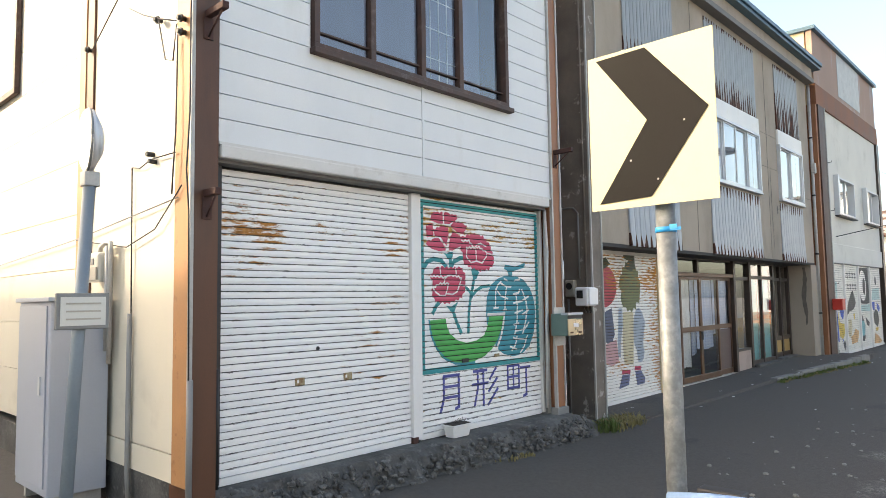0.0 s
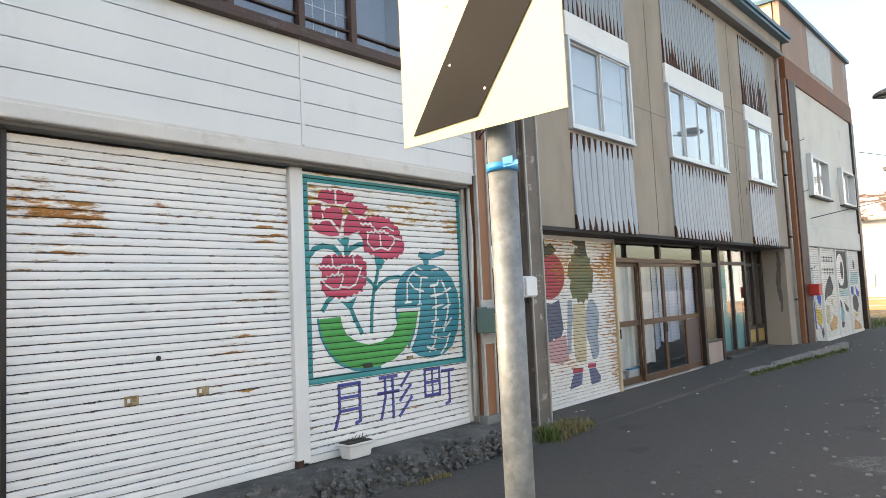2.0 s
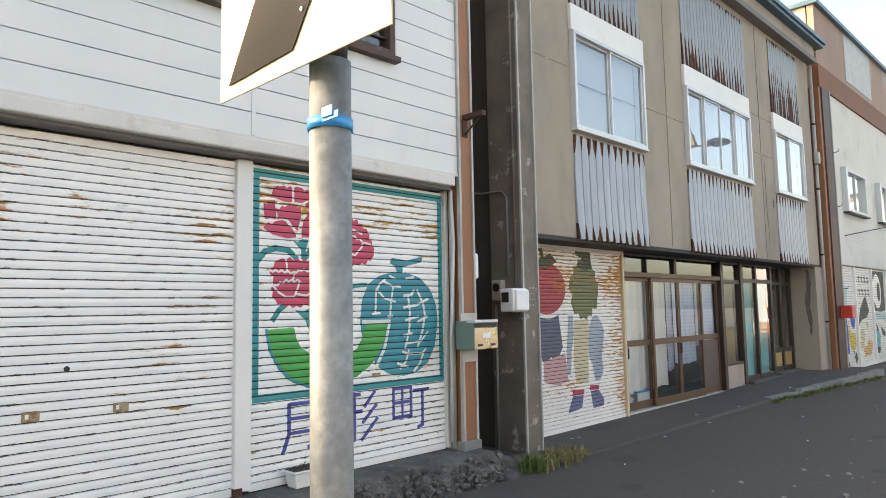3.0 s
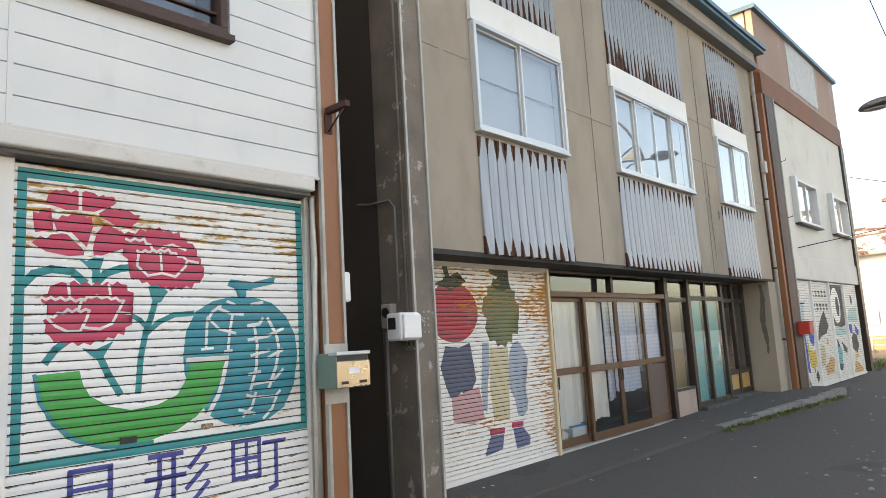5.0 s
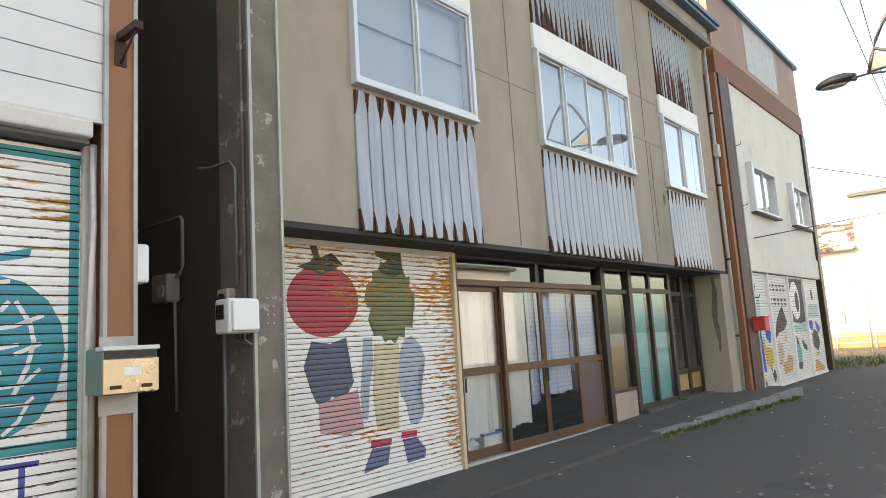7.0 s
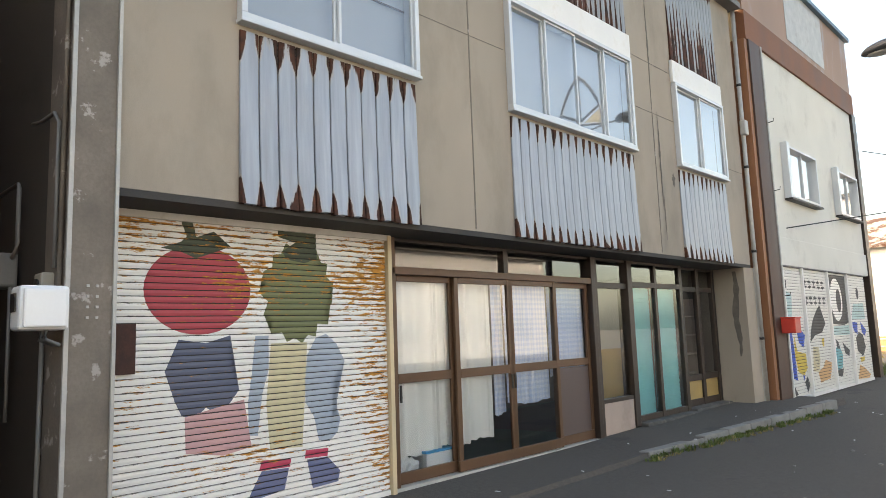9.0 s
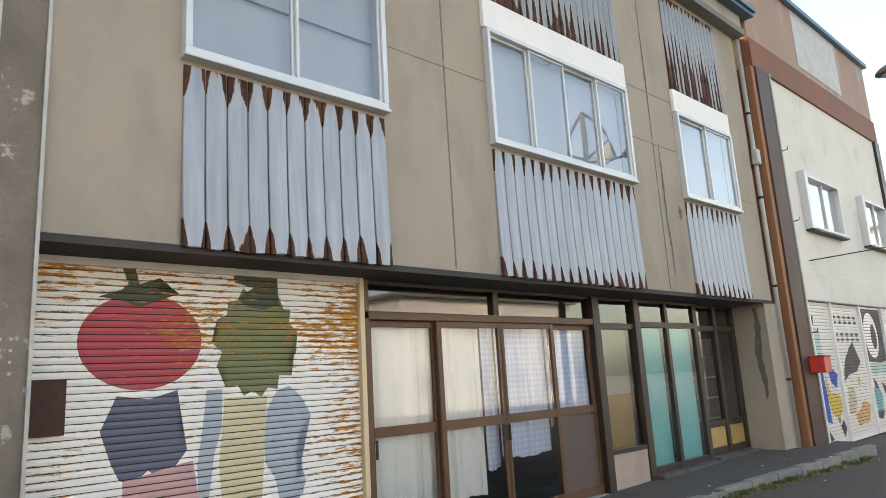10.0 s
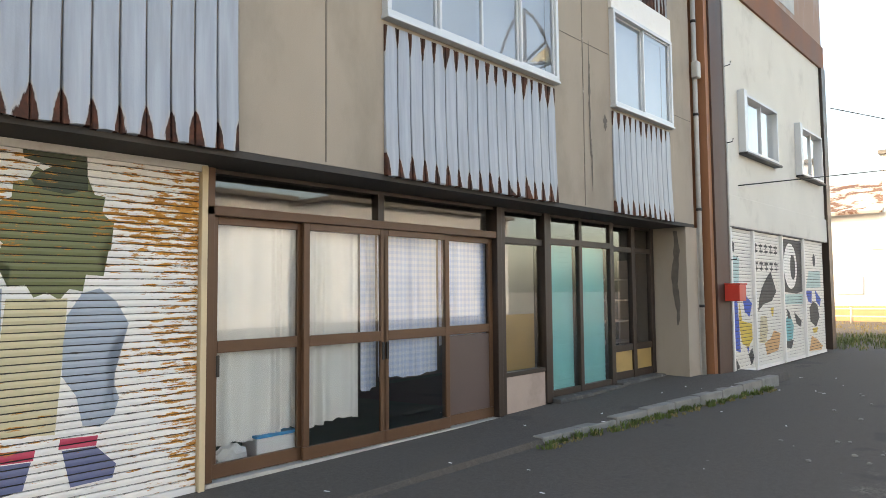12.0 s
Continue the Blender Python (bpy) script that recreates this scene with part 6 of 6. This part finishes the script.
# ======== kerb, weeds, litter ========
def tufts(name, spots, material, label, h=0.12, seed=1, blades=14):
    rnd = random.Random(seed)
    bm = bmesh.new()
    for x, y, z, s in spots:
        for k in range(blades):
            a, l = rnd.uniform(0, 6.28), h * s * rnd.uniform(0.5, 1.2)
            bx_, by_ = x + rnd.uniform(-0.06, 0.06) * s, y + rnd.uniform(-0.08, 0.08) * s
            dx, dy = math.cos(a), math.sin(a)
            w = 0.004 + 0.003 * rnd.random()
            lean = rnd.uniform(0.3, 1.0) * l
            a0, a1 = bm.verts.new((bx_ - dy * w, by_ + dx * w, z - 0.02)), bm.verts.new((bx_ + dy * w, by_ - dx * w, z - 0.02))
            b0, b1 = bm.verts.new((bx_ + dx * lean * 0.35 - dy * w, by_ + dy * lean * 0.35 + dx * w, z + l * 0.6)), bm.verts.new((bx_ + dx * lean * 0.35 + dy * w, by_ + dy * lean * 0.35 - dx * w, z + l * 0.6))
            c0 = bm.verts.new((bx_ + dx * lean, by_ + dy * lean, z + l * 0.85))
            bm.faces.new((a0, a1, b1, b0))
            bm.faces.new((b0, b1, c0))
    return tagged(part(name, bm, material, None), label, "grass", kind="stuff")


rnd = random.Random(8)
kerb = [(-4.0 + 0.08 * (y - 12.9), y) for y in [12.95 + 0.25 * i for i in range(20)]]
tufts("grass_kerb", [(x + 0.05 + rnd.uniform(-0.03, 0.08), y + rnd.uniform(-0.1, 0.1), ROAD, rnd.uniform(0.4, 0.9)) for x, y in kerb for _ in range(3)], M_GRASS, "green grass growing along the kerb", 0.09, 2, 18)
tufts("grass_kerb_dry", [(x + 0.08 + rnd.uniform(-0.03, 0.1), y + rnd.uniform(-0.1, 0.1), ROAD, rnd.uniform(0.3, 0.7)) for x, y in kerb for _ in range(2)], M_DRYGRASS, "dry grass along the kerb", 0.07, 3, 10)
tufts("weeds_pillar", [(-4.05 + rnd.uniform(-0.25, 0.15), 7.45 + rnd.uniform(-0.35, 0.5), ROAD, rnd.uniform(0.7, 1.3)) for _ in range(34)], M_DRYGRASS, "dry yellow weeds at the pillar's foot", 0.10, 4, 16)
tufts("weeds_green", [(-4.02 + rnd.uniform(-0.1, 0.1), 6.98 + rnd.uniform(-0.15, 0.15), ROAD, rnd.uniform(0.8, 1.3)) for _ in range(9)], M_GRASS, "green weeds beside the broken step", 0.15, 5, 18)
tufts("weeds_step", [(-4.02 + rnd.uniform(-0.05, 0.08), 5.3 + rnd.uniform(-0.3, 0.3), ROAD, rnd.uniform(0.4, 0.9)) for _ in range(8)], M_DRYGRASS, "small weeds along the broken step", 0.08, 6, 10)
tufts("grass_lot", [(rnd.uniform(-8, 2.0), rnd.uniform(25.2, 38), ROAD, rnd.uniform(0.8, 2.2)) for _ in range(500)], M_DRYGRASS, "dry grass on the vacant lot", 0.07, 7, 8)
tufts("grass_lot_green", [(rnd.uniform(-5.2, -3.6), rnd.uniform(24.7, 30), ROAD, rnd.uniform(0.8, 1.6)) for _ in range(160)], M_GRASS, "green grass beside the road", 0.12, 9, 8)
ks = thing("kerb", (-3.8, 15.4, ROAD), "weathered concrete kerb stones along the pavement", "kerb", kind="structure")
y = 13.0
k = 0
rk = random.Random(5)
while y < 17.85:
    L = 0.58
    x = -4.0 + 0.078 * (y - 12.9)
    zt = 0.165 + 0.018 * (y - 13.0) + rk.uniform(-0.008, 0.008)
    bm = bmesh.new()
    vs = box(bm, x - 0.11, x + 0.015, y, y + L - 0.012, 0.04, zt, 0.012)
    for v in bm.verts:
        v.co.x += 0.078 * (v.co.y - y) + rk.uniform(-0.003, 0.003)
    part("kerb_stone", bm, M_KERB, ks)
    y += L
    k += 1
# rubble along the broken step
rnd = random.Random(21)
bm = bmesh.new()
for k in range(620):
    y = rnd.uniform(2.3, 6.7)
    u = rnd.betavariate(1.6, 1.6)
    wide = max(-0.1, (y - 4) * 0.1) if y < 4 else (y - 4) * 0.045
    x, z = -4.26 + 0.19 * u + wide, 0.315 - 0.24 * u
    s = rnd.uniform(0.010, 0.034)
    r = bmesh.ops.create_icosphere(bm, subdivisions=1, radius=s)
    q = [rnd.uniform(0.6, 1.4) for _ in range(3)]
    for v in r["verts"]:
        j = 1 + rnd.uniform(-0.25, 0.25)
        v.co = Vector((x + v.co.x * q[0] * j, y + v.co.y * q[1] * j, z + v.co.z * q[2] * j * 0.8))
tagged(part("rubble", bm, M_RUBBLE, None), "broken concrete rubble along the step's front", "rubble", kind="stuff")
# litter and stones on the road
rnd = random.Random(12)
bm = bmesh.new()
for k in range(900):
    x = rnd.triangular(-2.7, 2.0, -0.6)
    y = rnd.uniform(3, 21)
    s = rnd.uniform(0.007, 0.026)
    r = bmesh.ops.create_icosphere(bm, subdivisions=1, radius=s)
    for v in r["verts"]:
        v.co = Vector((x + v.co.x * rnd.uniform(0.8, 1.3), y + v.co.y, ROAD + 0.25 * s + v.co.z * 0.6))
tagged(part("gravel", bm, M_KERB, None), "loose gravel scattered on the asphalt", "gravel", kind="stuff")
bm = bmesh.new()
for k in range(32):
    x, y = rnd.uniform(-4.6, -2.4), rnd.uniform(6.5, 20)
    a = rnd.uniform(0, 3.14)
    w, l = rnd.uniform(0.004, 0.011), rnd.uniform(0.008, 0.03)
    zz = 0.105 if x > -3.6 else 0.16 + max(0, (y - 12) * 0.018)
    c, s = math.cos(a), math.sin(a)
    q = [(x + u * c * l - v * s * w, y + u * s * l + v * c * w, zz + rnd.uniform(0, 0.006)) for u, v in ((-1, -1), (1, -1), (1, 1), (-1, 1))]
    poly(bm, q)
tagged(part("litter", bm, M_WHITEPL, None), "small pale scraps of litter on the ground", "litter", kind="stuff")

# ======== street lamp ========
LX, LY = -1.25, 17.9
sl = thing("street_lamp", (LX, LY, ROAD), "grey street lamp with two arched arms and ornamental panels", "street lamp")
ptube("pole", [(LX, LY, 0.05), (LX, LY, 6.62)], 0.085, M_LAMP, sl, seg=14, r1=0.05)
for s in (-1, 1):
    arc = [(LX + s * u, LY, z) for u, z in ((0.03, 6.58), (0.18, 6.44), (0.32, 6.24), (0.43, 6.02), (0.52, 5.76), (0.60, 5.48))]
    arm = ptube("arm", arc, 0.032, M_LAMP, sl, seg=10, r1=0.026)
    ptube("stay", [(LX + s * 0.48, LY, 5.88), (LX, LY, 5.62)], 0.026, M_LAMP, arm)
    ptube("stay", [(LX + s * 0.60, LY, 5.48), (LX, LY, 5.56)], 0.024, M_LAMP, arm)
    ptube("stay", [(LX + s * 0.86, LY, 5.46), (LX + s * 0.60, LY, 5.47), (LX + s * 0.3, LY, 5.42), (LX, LY, 5.25)], 0.020, M_LAMP, arm)
    bm = bmesh.new()
    poly(bm, [(LX + s * 0.50, LY, 5.80), (LX + s * 0.575, LY, 5.51), (LX + s * 0.12, LY, 5.60)])
    o = part("ornament", bm, M_SIGNY, arm, "faded yellowish ornamental panel")
    o.modifiers.new("t", 'SOLIDIFY').thickness = 0.012
    bm = bmesh.new()
    bmesh.ops.create_uvsphere(bm, u_segments=24, v_segments=14, radius=1.0)
    for v in bm.verts:
        c = v.co.copy()
        v.co = Vector((LX + s * (1.10 + 0.32 * c.x), LY + c.y * 0.17 * (1 - 0.2 * c.x), 5.46 - 0.03 * c.x + c.z * (0.12 if c.z > 0 else 0.075)))
    hd = part("lamp_head", bm, M_LAMP, arm, "dark oval lamp head")
    pbox("collar", (LX + s * 0.82 - 0.04, LX + s * 0.82 + 0.04, LY - 0.06, LY + 0.06, 5.42, 5.53), M_LAMP, hd, bevel=0.01)
    bm = bmesh.new()
    bmesh.ops.create_uvsphere(bm, u_segments=16, v_segments=8, radius=1.0)
    for v in bm.verts:
        c = v.co.copy()
        v.co = Vector((LX + s * (1.14 + 0.22 * c.x), LY + c.y * 0.12, 5.40 + c.z * 0.035))
    part("lens", bm, M_STRIP, hd, "dull glass lens")

# overhead wires
for pts in ([(-2.0, 9.0, 8.7), (-2.64, 22, 8.45), (-3.2, 33, 8.5), (-3.5, 41, 6.9)], [(-1.35, 9.0, 8.6), (-2.28, 22, 8.35), (-2.98, 31.5, 8.4), (-3.6, 41, 6.9)], [(-4.2, 24.5, 5.4), (-1.5, 31, 5.2), (4.0, 39.8, 6.6)], [(-4.3, 19.0, 3.1), (-2.5, 30, 4.7), (1.0, 39.8, 6.6)]):
    w = thing("overhead_wire", pts[0], "thin black overhead wire", "wire", "overhead wires")
    ptube("wire", pts, 0.010, M_WIRE, w, seg=5)

# ======== end of the street ========
fh = thing("house_end", (-6, 42, 0), "white two-storey house with orange base and rusty roof", "house")
pbox("wall", (-12.0, -5.9, 40.0, 48.0, 0.0, 4.5), M_FARWALL, fh)
pbox("tall_wall", (-5.88, 4.0, 39.8, 48.0, 0.0, 6.8), M_FARWALL, fh, "white flat-roofed part")
pbox("base", (-12.02, 4.02, 39.7, 39.79, 0.0, 0.72), M_FARORANGE, fh, "orange base wall")
bm = bmesh.new()
poly(bm, [(-12.2, 39.6, 4.45), (-5.9, 39.6, 4.45), (-5.9, 43.5, 6.1), (-12.2, 43.5, 6.1)])
rf = part("roof", bm, M_FARROOF, fh, "rust-streaked metal roof")
rf.modifiers.new("t", 'SOLIDIFY').thickness = 0.12
for k in range(5):
    pbox("roof_batten", (-12.2, -5.9, 39.75 + k * 0.75, 39.85 + k * 0.75, 4.56 + k * 0.317, 4.64 + k * 0.317), M_FARROOF, rf)
pbox("roof", (-5.95, 4.1, 39.6, 48, 6.802, 6.95), M_EAVE, fh, "flat dark roof edge")
for a, b, z0_, z1_, yy in ((-7.75, -6.75, 1.2, 1.95, 40.0), (-6.4, -5.93 + 0.0, 3.0, 3.9, 40.0), (-5.3, -4.0, 3.1, 4.1, 39.8), (-5.2, -3.8, 0.95, 2.2, 39.8)):
    fwn = pbox("window", (a, b, yy - 0.06, yy - 0.01, z0_, z1_), M_ALU, fh)
    pbox("pane", (a + 0.06, (a + b) / 2 - 0.03, yy - 0.075, yy - 0.062, z0_ + 0.06, z1_ - 0.06), M_CURTAINUP, fwn)
    pbox("pane", ((a + b) / 2 + 0.03, b - 0.06, yy - 0.075, yy - 0.062, z0_ + 0.06, z1_ - 0.06), M_CURTAINUP, fwn)
fe = thing("street_post", (-5.8, 34, ROAD), "thin grey roadside post", "post")
ptube("pole", [(-4.9, 34, 0.0), (-4.9, 34, 2.4)], 0.035, M_STRIP, fe)
fnc = thing("fence", (-5, 37, ROAD), "low pale rail fence at the street's end", "fence")
for k in range(9):
    ptube("post", [(-8.0 + k * 1.4, 37, 0.05), (-8.0 + k * 1.4, 37, 0.75)], 0.04, M_STRIP, fnc)
for z in (0.4, 0.68):
    ptube("rail", [(-8.0, 37, z), (3.2, 37, z)], 0.025, M_STRIP, fnc)

# ======== plain buildings that close the street behind the camera ========
def block(at, dims, h, label, openings=True):
    x0, x1, y0, y1 = dims
    hs = thing("house_plain", (x0, y0, ROAD), label, "house")
    pbox("wall", (x0, x1, y0, y1, 0.0, h), M_FARWALL, hs)
    pbox("roof", (x0 - 0.3, x1 + 0.3, y0 - 0.3, y1 + 0.3, h + 0.002, h + 0.2), M_EAVE, hs)
    if openings:
        y = y0 + 0.8
        while y < y1 - 2:
            for z in (1.0, 3.6):
                if z + 1.2 < h:
                    w_ = pbox("window", (x0 - 0.06, x0 - 0.01, y, y + 1.7, z, z + 1.2), M_ALU, hs)
                    pbox("pane", (x0 - 0.075, x0 - 0.062, y + 0.07, y + 1.63, z + 0.07, z + 1.13), M_CURTAINUP, w_)
            y += 3.0


block(0, (13.0, 20.0, -6.0, 8.0), 5.8, "plain white house across the street")
block(0, (14.0, 21.0, 10.0, 24.0), 5.2, "plain white house across the street")
block(0, (15.0, 22.0, 27.0, 40.0), 5.6, "plain white house across the street")
block(0, (-24.0, -8.5, -13.0, -4.0), 6.2, "plain house on the side street", False)
